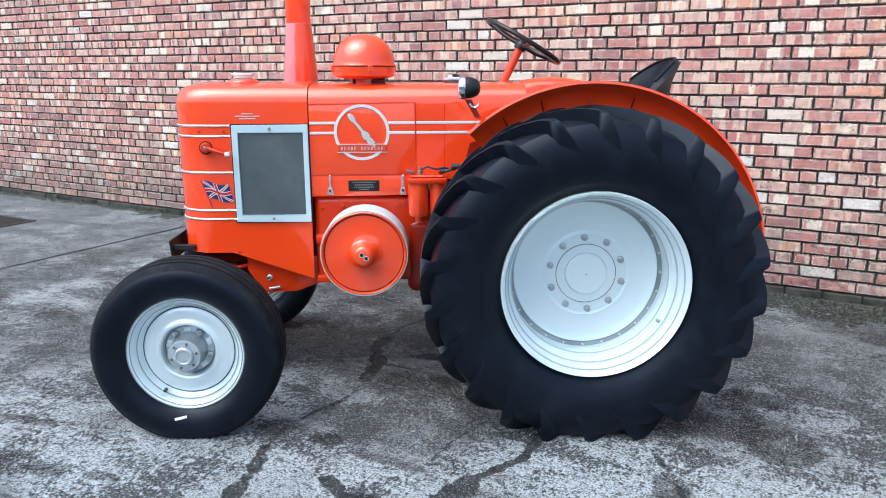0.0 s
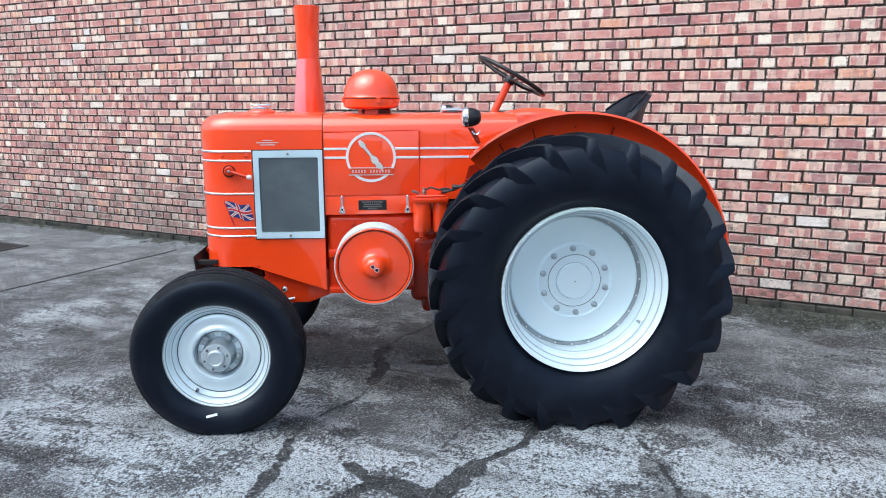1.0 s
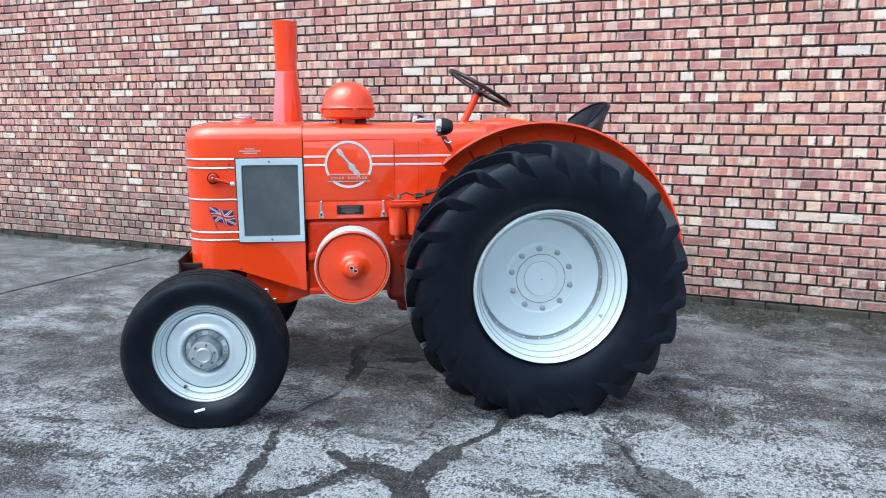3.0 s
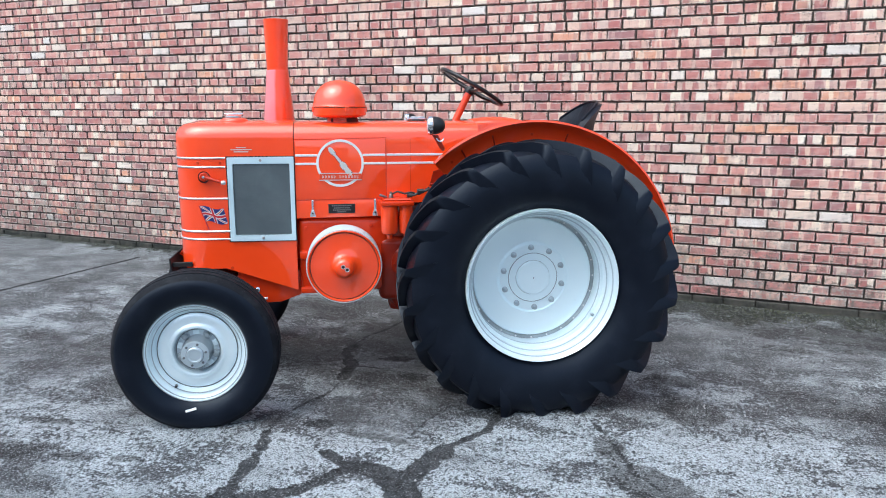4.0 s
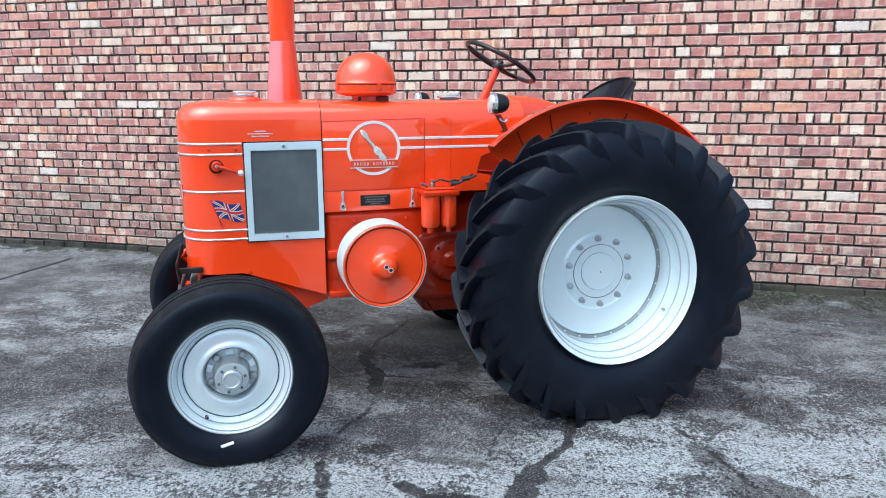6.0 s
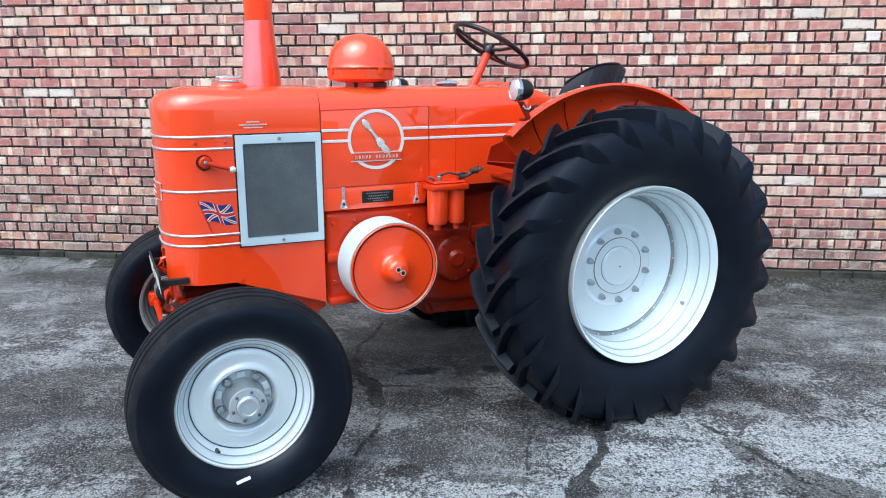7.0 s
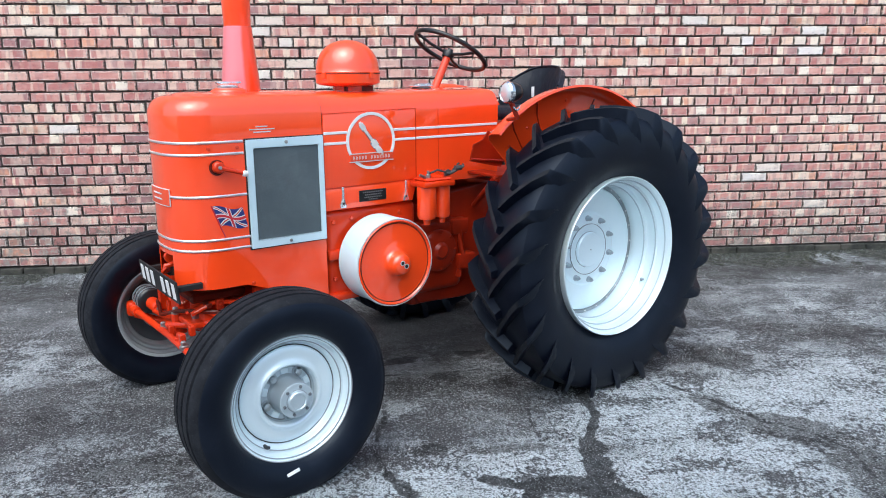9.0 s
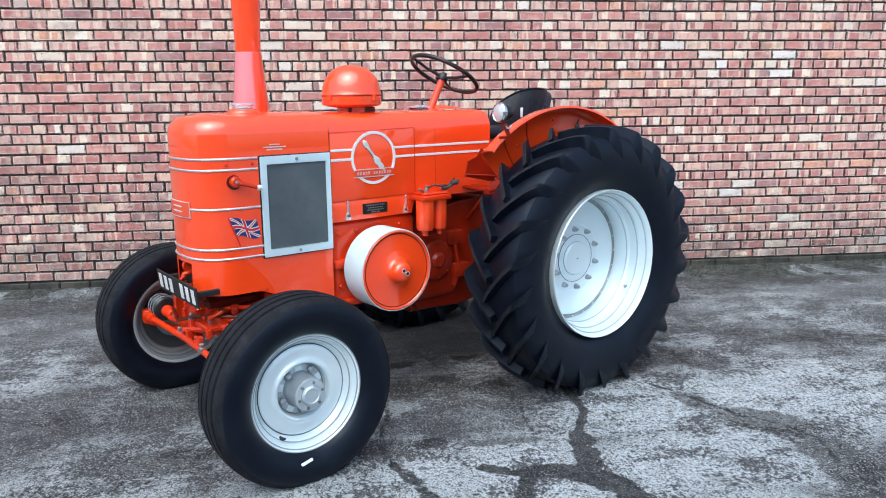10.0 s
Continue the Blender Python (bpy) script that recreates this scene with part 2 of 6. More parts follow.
    rim = k.math("ADD", rim, k.math("MULTIPLY", k.math("SUBTRACT", k.noise(p, 60.0, 5, 0.7), 0.5), 0.052))
    col = k.mix(k.ramp(rim, -0.003, 0.003, 0.9, 0.0), col, k.mix(k.ramp(k.noise(p, 3.0, 4), 0.50, 0.68), (0.050, 0.043, 0.037), (0.24, 0.215, 0.185)))
    crumbs = k.math("SUBTRACT", k.noise(p, 110.0, 4, 0.7), k.math("MULTIPLY", near, 9.0))
    col = k.mix(k.math("MULTIPLY", k.ramp(crumbs, 0.50, 0.57, 0.0, 0.7), k.ramp(k.noise(p, 7.0, 3), 0.42, 0.60)), col, (0.62, 0.58, 0.50))
    pits = k.math("SUBTRACT", k.noise(p, 75.0, 5, 0.75), k.math("MULTIPLY", near, 5.0))
    col = k.mix(k.ramp(pits, 0.53, 0.60, 0.0, 0.85), col, (0.055, 0.047, 0.042))
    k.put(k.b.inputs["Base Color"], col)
    k.bump(k.math("ADD", k.noise(p, 90.0, 5, 0.65), k.noise(p, 25.0, 3)), 0.5, 0.006)
    return m


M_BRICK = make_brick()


def make_mortar():
    m = material("dark_weathered_mortar", (0.12, 0.105, 0.09), 0.95)
    k = Nodes(m)
    p = k.where()
    n = k.noise(p, 2.3, 5, 0.6)
    f = k.noise(p, 120.0, 4, 0.7)
    col = k.mix(k.ramp(n, 0.45, 0.72), (0.055, 0.044, 0.037), (0.19, 0.165, 0.145))
    spot = k.n.new("ShaderNodeSeparateXYZ")
    k.put(spot.inputs[0], p)
    # mortar gets darker towards the foot of the wall
    drab = k.math("ADD", n, k.ramp(spot.outputs["Z"], 0.2, 1.6, 0.25, 0.0))
    col = k.mix(k.ramp(drab, 0.50, 0.72, 0.0, 0.8), col, (0.040, 0.036, 0.032))
    col = k.mix(k.ramp(f, 0.55, 0.75, 0.0, 0.5), col, (0.17, 0.15, 0.13))
    k.put(k.b.inputs["Base Color"], col)
    k.bump(f, 0.7, 0.008)
    return m


M_MORTAR = make_mortar()


def make_render():
    # finish of the added unseen wall, kept pale for the paint's reflections
    m = material("pale_unseen_wall_render", (0.5, 0.5, 0.48), 0.9)
    k = Nodes(m)
    p = k.where()
    n = k.noise(k.scaled(p, (1.0, 1.0, 0.3)), 1.4, 6, 0.65)
    col = k.mix(k.ramp(n, 0.38, 0.66), (0.58, 0.58, 0.56), (0.34, 0.335, 0.32))
    k.put(k.b.inputs["Base Color"], k.mix(k.ramp(k.noise(p, 60.0, 5, 0.7), 0.55, 0.70, 0.0, 0.4), col, (0.22, 0.22, 0.21)))
    k.bump(k.noise(p, 80.0, 4, 0.7), 0.5, 0.006)
    return m


M_RENDER = make_render()


def make_plinth():
    m = material("damp_mossy_plinth", (0.06, 0.06, 0.055), 0.9)
    k = Nodes(m)
    p = k.where()
    n = k.noise(p, 5.0, 6, 0.65)
    f = k.noise(p, 60.0, 5, 0.7)
    col = k.mix(k.ramp(n, 0.35, 0.65), (0.018, 0.020, 0.017), (0.085, 0.078, 0.066))
    col = k.mix(k.ramp(f, 0.55, 0.70, 0.0, 0.6), col, (0.06, 0.075, 0.03))
    col = k.mix(k.ramp(k.noise(p, 38.0, 6, 0.75), 0.63, 0.70, 0.0, 0.6), col, (0.34, 0.35, 0.32))
    k.put(k.b.inputs["Base Color"], col)
    k.bump(f, 0.8, 0.01)
    return m


M_PLINTH = make_plinth()


def make_concrete():
    m = material("stained_cracked_concrete", (0.3, 0.3, 0.3), 0.9)
    k = Nodes(m)
    p = k.where()
    big = k.noise(p, 1.6, 8, 0.70)
    mid = k.noise(p, 9.0, 9, 0.75)
    fine = k.noise(p, 40.0, 6, 0.70)
    grit = k.noise(p, 170.0, 3, 0.65)
    flecks = k.noise(p, 125.0, 4, 0.65)
    crumb = k.noise(p, 105.0, 4, 0.66)
    tone = k.math("ADD", k.math("MULTIPLY", mid, 0.20), k.math("ADD", k.math("MULTIPLY", fine, 0.28), k.math("MULTIPLY", crumb, 0.52)))
    # the sound skin: pale, with a crumbly grain
    col = k.mix(k.ramp(tone, 0.415, 0.550), (0.050, 0.056, 0.062), (0.69, 0.755, 0.79))
    # exposed aggregate: stones of every tone in a dark matrix
    cells = k.n.new("ShaderNodeTexVoronoi")
    k.put(cells.inputs["Vector"], k.scaled(p, (1.0, 1.35, 1.0)))
    cells.inputs["Scale"].default_value = 78.0
    pick = k.n.new("ShaderNodeSeparateColor")
    k.put(pick.inputs[0], cells.outputs["Color"])
    stone = k.mix(k.ramp(pick.outputs[0], 0.15, 0.95), (0.050, 0.052, 0.056), (0.40, 0.415, 0.425))
    stone = k.mix(k.ramp(pick.outputs[1], 0.80, 0.84), stone, (0.74, 0.75, 0.75))
    worn_col = k.mix(k.ramp(cells.outputs["Distance"], 0.30, 0.46), stone, (0.042, 0.042, 0.043))
    worn_col = k.mix(k.ramp(crumb, 0.50, 0.56, 0.0, 0.75), worn_col, (0.030, 0.030, 0.031))
    worn = k.math("ADD", k.math("ADD", big, k.math("MULTIPLY", k.math("SUBTRACT", tone, 0.5), 2.2)), k.math("MULTIPLY", k.attribute("worn"), 0.20))
    col = k.mix(k.ramp(worn, 0.49, 0.57, 0.0, 0.93), col, worn_col)
    # flakes that have come away, in drifts
    chips = k.noise(k.scaled(p, (1.10, 0.80, 1.0)), 44.0, 6, 0.70)
    spread = k.math("ADD", chips, k.math("MULTIPLY", k.math("SUBTRACT", k.noise(k.scaled(p, (0.85, 1.15, 1.0)), 3.6, 5, 0.62), 0.5), 1.0))
    spread = k.math("ADD", spread, k.math("MULTIPLY", k.attribute("worn"), 0.06))
    col = k.mix(k.ramp(spread, 0.488, 0.530, 0.0, 0.92), col, k.mix(k.ramp(crumb, 0.44, 0.56), (0.020, 0.021, 0.024), (0.085, 0.087, 0.092)))
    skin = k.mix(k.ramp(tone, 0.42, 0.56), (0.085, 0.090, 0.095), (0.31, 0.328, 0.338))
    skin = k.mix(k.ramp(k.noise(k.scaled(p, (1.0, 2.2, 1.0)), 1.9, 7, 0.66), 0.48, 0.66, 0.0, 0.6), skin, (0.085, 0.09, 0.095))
    col = k.mix(k.math("MULTIPLY", k.attribute("apron_and_shade"), 0.50), col, skin)
    # dirt and oil stains, with the tractor's shade multiplied in alongside them
    stain_shade = k.math("ADD", k.attribute("stain_shade"), k.math("MULTIPLY", k.math("SUBTRACT", k.noise(p, 22.0, 8, 0.78), 0.5), 2.1))
    col = k.mix(k.ramp(stain_shade, 0.42, 0.72, 0.0, 0.92), col, (0.26, 0.250, 0.242), "MULTIPLY")
    col = k.mix(k.ramp(k.math("ADD", k.attribute("moss"), k.math("MULTIPLY", k.math("SUBTRACT", mid, 0.5), 1.2)), 0.25, 0.60, 0.0, 0.95), col, k.mix(k.ramp(chips, 0.40, 0.52), (0.085, 0.092, 0.068), (0.010, 0.012, 0.007)))
    tar = k.math("ADD", k.attribute("crack"), k.math("MULTIPLY", k.math("SUBTRACT", k.noise(p, 24.0, 8, 0.80), 0.5), 1.7))
    tar = k.ramp(tar, 0.42, 0.60)
    col = k.mix(k.math("MULTIPLY", tar, 0.93), col, k.mix(k.ramp(fine, 0.42, 0.62), (0.007, 0.008, 0.009), (0.042, 0.044, 0.047)))
    spots = k.math("ADD", k.noise(p, 21.0, 3, 0.6), k.math("MULTIPLY", k.math("SUBTRACT", crumb, 0.5), 0.25))
    col = k.mix(k.ramp(spots, 0.635, 0.675, 0.0, 0.80), col, (0.045, 0.045, 0.047))
    # loose pale specks and dark pits over all of it, fewest on the tar, the smooth apron and the shaded patch
    bare = k.math("MULTIPLY", k.math("SUBTRACT", 1.0, k.math("MULTIPLY", tar, 0.50)), k.math("SUBTRACT", 1.0, k.math("MULTIPLY", k.attribute("apron_and_shade"), 0.60)))
    loose = k.ramp(k.math("ADD", flecks, k.math("MULTIPLY", k.math("SUBTRACT", k.noise(p, 7.0, 5, 0.7), 0.5), 0.22)), 0.575, 0.615, 0.0, 0.66)
    col = k.mix(k.math("MULTIPLY", loose, bare), col, (0.74, 0.79, 0.81))
    col = k.mix(k.ramp(grit, 0.60, 0.66, 0.0, 0.70), col, (0.035, 0.035, 0.036))
    k.put(k.b.inputs["Base Color"], col)
    k.put(k.b.inputs["Roughness"], k.ramp(mid, 0.3, 0.7, 0.72, 0.95))
    k.bump(k.math("ADD", k.math("MULTIPLY", fine, 1.0), k.math("ADD", k.math("MULTIPLY", grit, 0.6), k.math("MULTIPLY", chips, -1.2))), 1.0, 0.018)
    return m


M_GROUND = make_concrete()


# ---- mesh helpers ----
def link(name, bm, mat, parent=None, label="", smooth=True, angle=35):
    bmesh.ops.recalc_face_normals(bm, faces=bm.faces)
    me = bpy.data.meshes.new(name)
    bm.to_mesh(me)
    bm.free()
    for m in mat if isinstance(mat, (list, tuple)) else [mat]:
        me.materials.append(m)
    if smooth:
        for poly in me.polygons:
            poly.use_smooth = True
        me.set_sharp_from_angle(angle=radians(angle))
    ob = new(name, me)
    if parent is not None:
        ob.parent = parent
    if label:
        ob["label"] = label
    return ob


def part(name, bm, mat, parent, label="", smooth=True, angle=35):
    return link(name, bm, mat, parent, label, smooth, angle)


def box(bm, x0, x1, y0, y1, z0, z1, bevel=0.0, segments=2, m=None):
    mat = Matrix.Translation(((x0 + x1) / 2, (y0 + y1) / 2, (z0 + z1) / 2)) @ Matrix.Diagonal((x1 - x0, y1 - y0, z1 - z0, 1))
    got = bmesh.ops.create_cube(bm, size=1.0, matrix=mat)
    verts = got["verts"]
    if bevel:
        edges = list({e for v in verts for e in v.link_edges})
        out = bmesh.ops.bevel(bm, geom=edges, offset=bevel, segments=segments, affect="EDGES", profile=0.5)
        verts = list({v for f in out["faces"] for v in f.verts} | {v for v in verts if v.is_valid})
    if m is not None:
        bmesh.ops.transform(bm, matrix=m, verts=verts)
    return verts


def lathe(bm, profile, centre, axis="y", segments=64, m=None):
    """Turn (radius, height) pairs about an axis through centre."""
    rings = []
    cx, cy, cz = centre
    for r, h in profile:
        ring = []
        if r < 1e-6:
            pts = [(0.0, 0.0)]
        else:
            pts = [(r * math.cos(2 * math.pi * i / segments), r * math.sin(2 * math.pi * i / segments)) for i in range(segments)]
        for a, b in pts:
            co = {"y": (cx + a, cy + h, cz + b), "z": (cx + a, cy + b, cz + h), "x": (cx + h, cy + a, cz + b)}[axis]
            ring.append(bm.verts.new(m @ Vector(co) if m is not None else co))
        rings.append(ring)
    for p, q in zip(rings, rings[1:]):
        n = max(len(p), len(q))
        for i in range(n):
            j = (i + 1) % n
            if len(p) == 1 and len(q) == 1:
                continue
            if len(p) == 1:
                bm.faces.new((p[0], q[i], q[j]))
            elif len(q) == 1:
                bm.faces.new((p[i], p[j], q[0]))
            else:
                bm.faces.new((p[i], p[j], q[j], q[i]))
    return rings


def tube(bm, points, radius, sides=10, closed=False):
    """A round bar along points; radius is one number or one for each point."""
    pts = [Vector(p) for p in points]
    n = len(pts)
    rs = radius if isinstance(radius, (list, tuple)) else [radius] * n
    up = Vector((0.13, 0.21, 0.97)).normalized()
    rings = []
    for i, p in enumerate(pts):
        if closed:
            d = pts[(i + 1) % n] - pts[i - 1]
        else:
            d = pts[min(i + 1, n - 1)] - pts[max(i - 1, 0)]
        d.normalize()
        a = d.cross(up)
        if a.length < 0.05:
            a = d.cross(Vector((1, 0, 0)))
        a.normalize()
        b = d.cross(a)
        rings.append([bm.verts.new(p + rs[i] * (math.cos(2 * math.pi * k / sides) * a + math.sin(2 * math.pi * k / sides) * b)) for k in range(sides)])
    pairs = list(zip(rings, rings[1:])) + ([(rings[-1], rings[0])] if closed else [])
    for p, q in pairs:
        for k in range(sides):
            bm.faces.new((p[k], p[(k + 1) % sides], q[(k + 1) % sides], q[k]))
    if not closed:
        bm.faces.new(rings[0][::-1])
        bm.faces.new(rings[-1])
    return rings


def slab(bm, outline, y0, y1, bevel=0.0, index=0):
    """A plate: an (x, z) outline between two depths."""
    a = [bm.verts.new((x, y0, z)) for x, z in outline]
    b = [bm.verts.new((x, y1, z)) for x, z in outline]
    faces = [bm.faces.new(a), bm.faces.new(b[::-1])]
    n = len(a)
    for i in range(n):
        faces.append(bm.faces.new((a[i], b[i], b[(i + 1) % n], a[(i + 1) % n])))
    for f in faces:
        f.material_index = index
    if bevel:
        edges = list({e for f in faces[:1] for e in f.edges})
        bmesh.ops.bevel(bm, geom=edges, offset=bevel, segments=2, affect="EDGES", profile=0.5)


def ring_plate(bm, cx, cz, r0, r1, y0, y1, segments=64, span=(0, 360), index=0):
    """A flat ring, or a stretch of one, facing along y."""
    a0, a1 = radians(span[0]), radians(span[1])
    whole = span[1] - span[0] >= 359.9
    n = segments if whole else segments + 1
    rows = []
    for i in range(n):
        a = a0 + (a1 - a0) * i / segments
        c, s = math.cos(a), math.sin(a)
        rows.append([bm.verts.new((cx + r * c, y, cz + r * s)) for r, y in ((r0, y1), (r0, y0), (r1, y0), (r1, y1))])
    m = n if whole else n - 1
    for i in range(m):
        p, q = rows[i], rows[(i + 1) % n]
        for k in range(4):
            f = bm.faces.new((p[k], p[(k + 1) % 4], q[(k + 1) % 4], q[k]))
            f.material_index = index
    if not whole:
        bm.faces.new(rows[0])
        bm.faces.new(rows[-1][::-1])


def shell(bm, thickness):
    """Give a sheet its thickness."""
    bmesh.ops.recalc_face_normals(bm, faces=bm.faces)
    bm.normal_update()
    bmesh.ops.solidify(bm, geom=bm.faces[:], thickness=thickness)


def bolt_head(bm, x, y, z, r=0.009, h=0.008, out=-1, sides=6):
    """A nut or bolt head that points along y."""
    lathe(bm, [(r, 0.0), (r, out * h * 0.75), (r * 0.75, out * h), (0, out * h)], (x, y, z), "y", sides)


def made_of_bits(name, dark, light):
    m = material(name, light, 0.95)
    k = Nodes(m)
    g = k.n.new("ShaderNodeNewGeometry")
    k.put(k.b.inputs["Base Color"], k.mix(k.ramp(g.outputs["Random Per Island"], 0.0, 1.0), dark, light))
    return m


M_GRIT = made_of_bits("pale_grit", (0.10, 0.10, 0.10), (0.50, 0.50, 0.49))
M_MOSS = made_of_bits("dark_moss", (0.022, 0.026, 0.014), (0.11, 0.115, 0.075))


# ---- the yard: one sheet of old concrete out to the horizon ----
WALL_Y = 5.35
# tar-filled cracks in the yard: half width, then points along the crack
LONG_CRACK = [
    (0.010, (-2.21, 4.12), (-2.22, 3.84), (-2.27, 3.70), (-2.24, 3.50)),
    (0.024, (-2.24, 3.50), (-2.22, 3.33), (-2.07, 3.15), (-2.00, 2.93)),
    (0.006, (-2.00, 2.93), (-1.95, 2.69), (-1.99, 2.54), (-2.01, 2.37), (-1.96, 2.17)),
    (0.022, (-1.96, 2.17), (-1.86, 1.98), (-1.81, 1.83), (-1.77, 1.69), (-1.77, 1.50)),
]
BRANCHES = [
    (0.032, (-1.68, 1.64), (-1.52, 1.76), (-1.47, 1.88), (-1.44, 1.97), (-1.39, 2.03)),
    (0.040, (-1.39, 2.03), (-1.28, 2.04), (-1.16, 1.96), (-1.09, 1.90), (-1.05, 1.78)),
    (0.029, (-1.14, 1.91), (-1.13, 2.03), (-1.13, 2.20), (-1.12, 2.35)),
    (0.014, (-1.12, 2.35), (-1.07, 2.46), (-1.01, 2.60), (-1.02, 2.87)),
    (0.018, (-1.58, 2.11), (-1.47, 2.04), (-1.39, 2.03)),
]
FINE_CRACKS = [
    (0.006, (-2.08, 3.14), (-1.86, 3.17), (-1.71, 3.16), (-1.40, 3.20)),
    (0.006, (-0.58, 2.93), (-0.46, 2.76), (-0.38, 2.62), (-0.28, 2.44)),
    (0.006, (-0.30, 2.46), (-0.15, 2.34), (-0.07, 2.17), (-0.11, 1.99), (-0.10, 1.75)),
    (0.002, (0.18, 3.14), (0.24, 2.92), (0.265, 2.73), (0.315, 2.54)),
    (0.003, (-1.26, 2.91), (-1.32, 2.59), (-1.31, 2.40), (-1.34, 2.21)),
]
# blots on the concrete: x, y, half length, half width, turn, strength
# oil stains, and larger blots that paint the shade under the tractor
OIL_AND_SHADE = [
    (-1.48, 2.38, 0.22, 0.06, 0, 0.55),
    (-1.15, 2.42, 0.3, 0.1, 0, 0.5), (-0.75, 3.15, 0.3, 0.16, 20, 0.45), (-1.8, 3.90, 0.85, 0.45, 31, 1.05), (-1.35, 3.60, 0.4, 0.24, 31, 1.1),
    (-2.55, 3.25, 0.55, 0.4, 31, 0.85), (-2.85, 4.25, 0.55, 0.42, 31, 0.9), (-1.65, 3.02, 0.5, 0.16, 5, 0.75), (-2.1, 3.05, 0.25, 0.12, 0, 0.5),
]
# fresh black drips of oil
DRIPS = [
    (-1.87, 3.35, 0.1, 0.05, 20, 0.95), (-1.65, 3.11, 0.085, 0.045, 10, 0.95), (-1.78, 2.36, 0.08, 0.05, 10, 0.95), (-1.48, 3.43, 0.1, 0.05, 10, 0.95),
]
DIRT = [
    (-0.28, 3.64, 0.16, 0.09, 5, 1.3), (-0.27, 3.43, 0.18, 0.08, -60, 0.9), (-0.14, 3.23, 0.20, 0.15, -60, 1.4), (0.05, 3.28, 0.35, 0.14, -10, 0.45), (-0.43, 2.64, 0.13, 0.07, -55, 1.15), (-0.22, 2.39, 0.22, 0.12, -30, 1.3), (-0.10, 2.02, 0.30, 0.13, 82, 1.15), (-0.30, 3.05, 0.3, 0.06, 10, 0.5),
    (0.21, 4.77, 0.16, 0.07, 0, 0.8), (0.32, 4.50, 0.22, 0.08, 0, 0.7), (0.62, 4.60, 0.2, 0.07, 0, 0.6), (0.40, 3.66, 0.28, 0.10, 10, 0.6), (0.72, 3.52, 0.42, 0.14, 10, 0.65), (1.10, 3.42, 0.35, 0.12, 10, 0.65),
    (-1.44, 2.33, 0.22, 0.045, 0, 0.8), (-1.08, 2.29, 0.2, 0.05, 0, 0.7), (-3.5, 1.98, 0.35, 0.1, 20, 0.6), (1.1, 4.95, 1.3, 0.3, 0, 0.8), (-4.46, 2.80, 0.40, 0.16, 10, 0.7), (-3.25, 2.12, 0.4, 0.1, 12, 0.6),
    (-4.4, 4.95, 1.1, 0.3, 0, 0.75), (-2.95, 1.55, 0.3, 0.12, 10, 0.8), (-2.92, 2.32, 0.28, 0.16, 10, 0.85), (-2.60, 1.62, 0.14, 0.05, 5, 0.8), (-2.35, 1.70, 0.12, 0.04, 10, 0.7), (-3.05, 1.85, 0.25, 0.035, 12, 0.8), (-2.75, 1.95, 0.3, 0.03, 12, 0.6), (-3.41, 2.85, 0.5, 0.16, 5, 0.55), (-2.6, 2.40, 0.3, 0.09, 0, 0.7), (0.9, 2.95, 0.5, 0.1, 5, 0.5), (-4.0, 3.6, 0.6, 0.12, 10, 0.5),
]


# where the skin of the concrete has gone, and where it is still sound and pale
GONE = [
    (-4.6, 2.6, 0.9, 0.8, 10, 0.15), (-3.35, 2.85, 0.7, 0.40, 0, 0.4), (0.75, 3.55, 0.7, 0.35, 10, 0.15), (-0.1, 3.25, 0.4, 0.22, -60, 0.15),
    (-1.75, 2.45, 0.5, 0.2, 0, 0.4), (0.3, 1.9, 0.5, 0.3, 20, 0.6), (-1.3, 2.6, 0.35, 0.15, 0, 0.15), (-1.55, 2.85, 0.5, 0.22, 0, 0.25),
    (0.9, 3.0, 0.4, 0.15, 0, 0.25),
]
SOUND = [
    (-2.9, 1.75, 0.6, 0.35, 0, -0.4), (-0.75, 2.35, 0.55, 0.3, 0, -0.35), (0.45, 2.75, 0.5, 0.3, 10, -0.5), (-2.5, 2.45, 0.5, 0.25, 0, -0.35),
    (-0.3, 2.75, 0.5, 0.25, 0, -0.7), (0.25, 3.0, 0.4, 0.3, 0, -0.5), (-0.95, 2.62, 0.3, 0.2, 0, -0.5), (-4.3, 2.9, 0.5, 0.4, 0, -0.3),
    (-0.7, 1.5, 0.4, 0.3, 0, -0.4), (1.3, 2.6, 0.5, 0.4, 0, -0.5), (-1.9, 1.9, 1.0, 0.40, 0, -0.55), (-0.6, 2.2, 0.9, 0.40, 0, -0.45), (0.6, 2.3, 0.6, 0.4, 0, -0.3),
]


def stretched(lo, hi, step, reach):
    """Even steps between lo and hi that grow towards the horizon on both sides."""
    inner = list(np.arange(lo, hi + step / 2, step))
    out, d, x = [], step, 0.0
    while x < reach:
        d *= 1.45
        x += d
        out.append(x)
    return np.array([lo - q for q in reversed(out)] + inner + [hi + q for q in out])


def near_line(px, py, pts):
    best = np.full(px.shape, 1e9)
    for (ax, ay), (bx, by) in zip(pts, pts[1:]):
        dx, dy = bx - ax, by - ay
        k = np.clip(((px - ax) * dx + (py - ay) * dy) / (dx * dx + dy * dy), 0, 1)
        best = np.minimum(best, np.hypot(px - ax - k * dx, py - ay - k * dy))
    return best


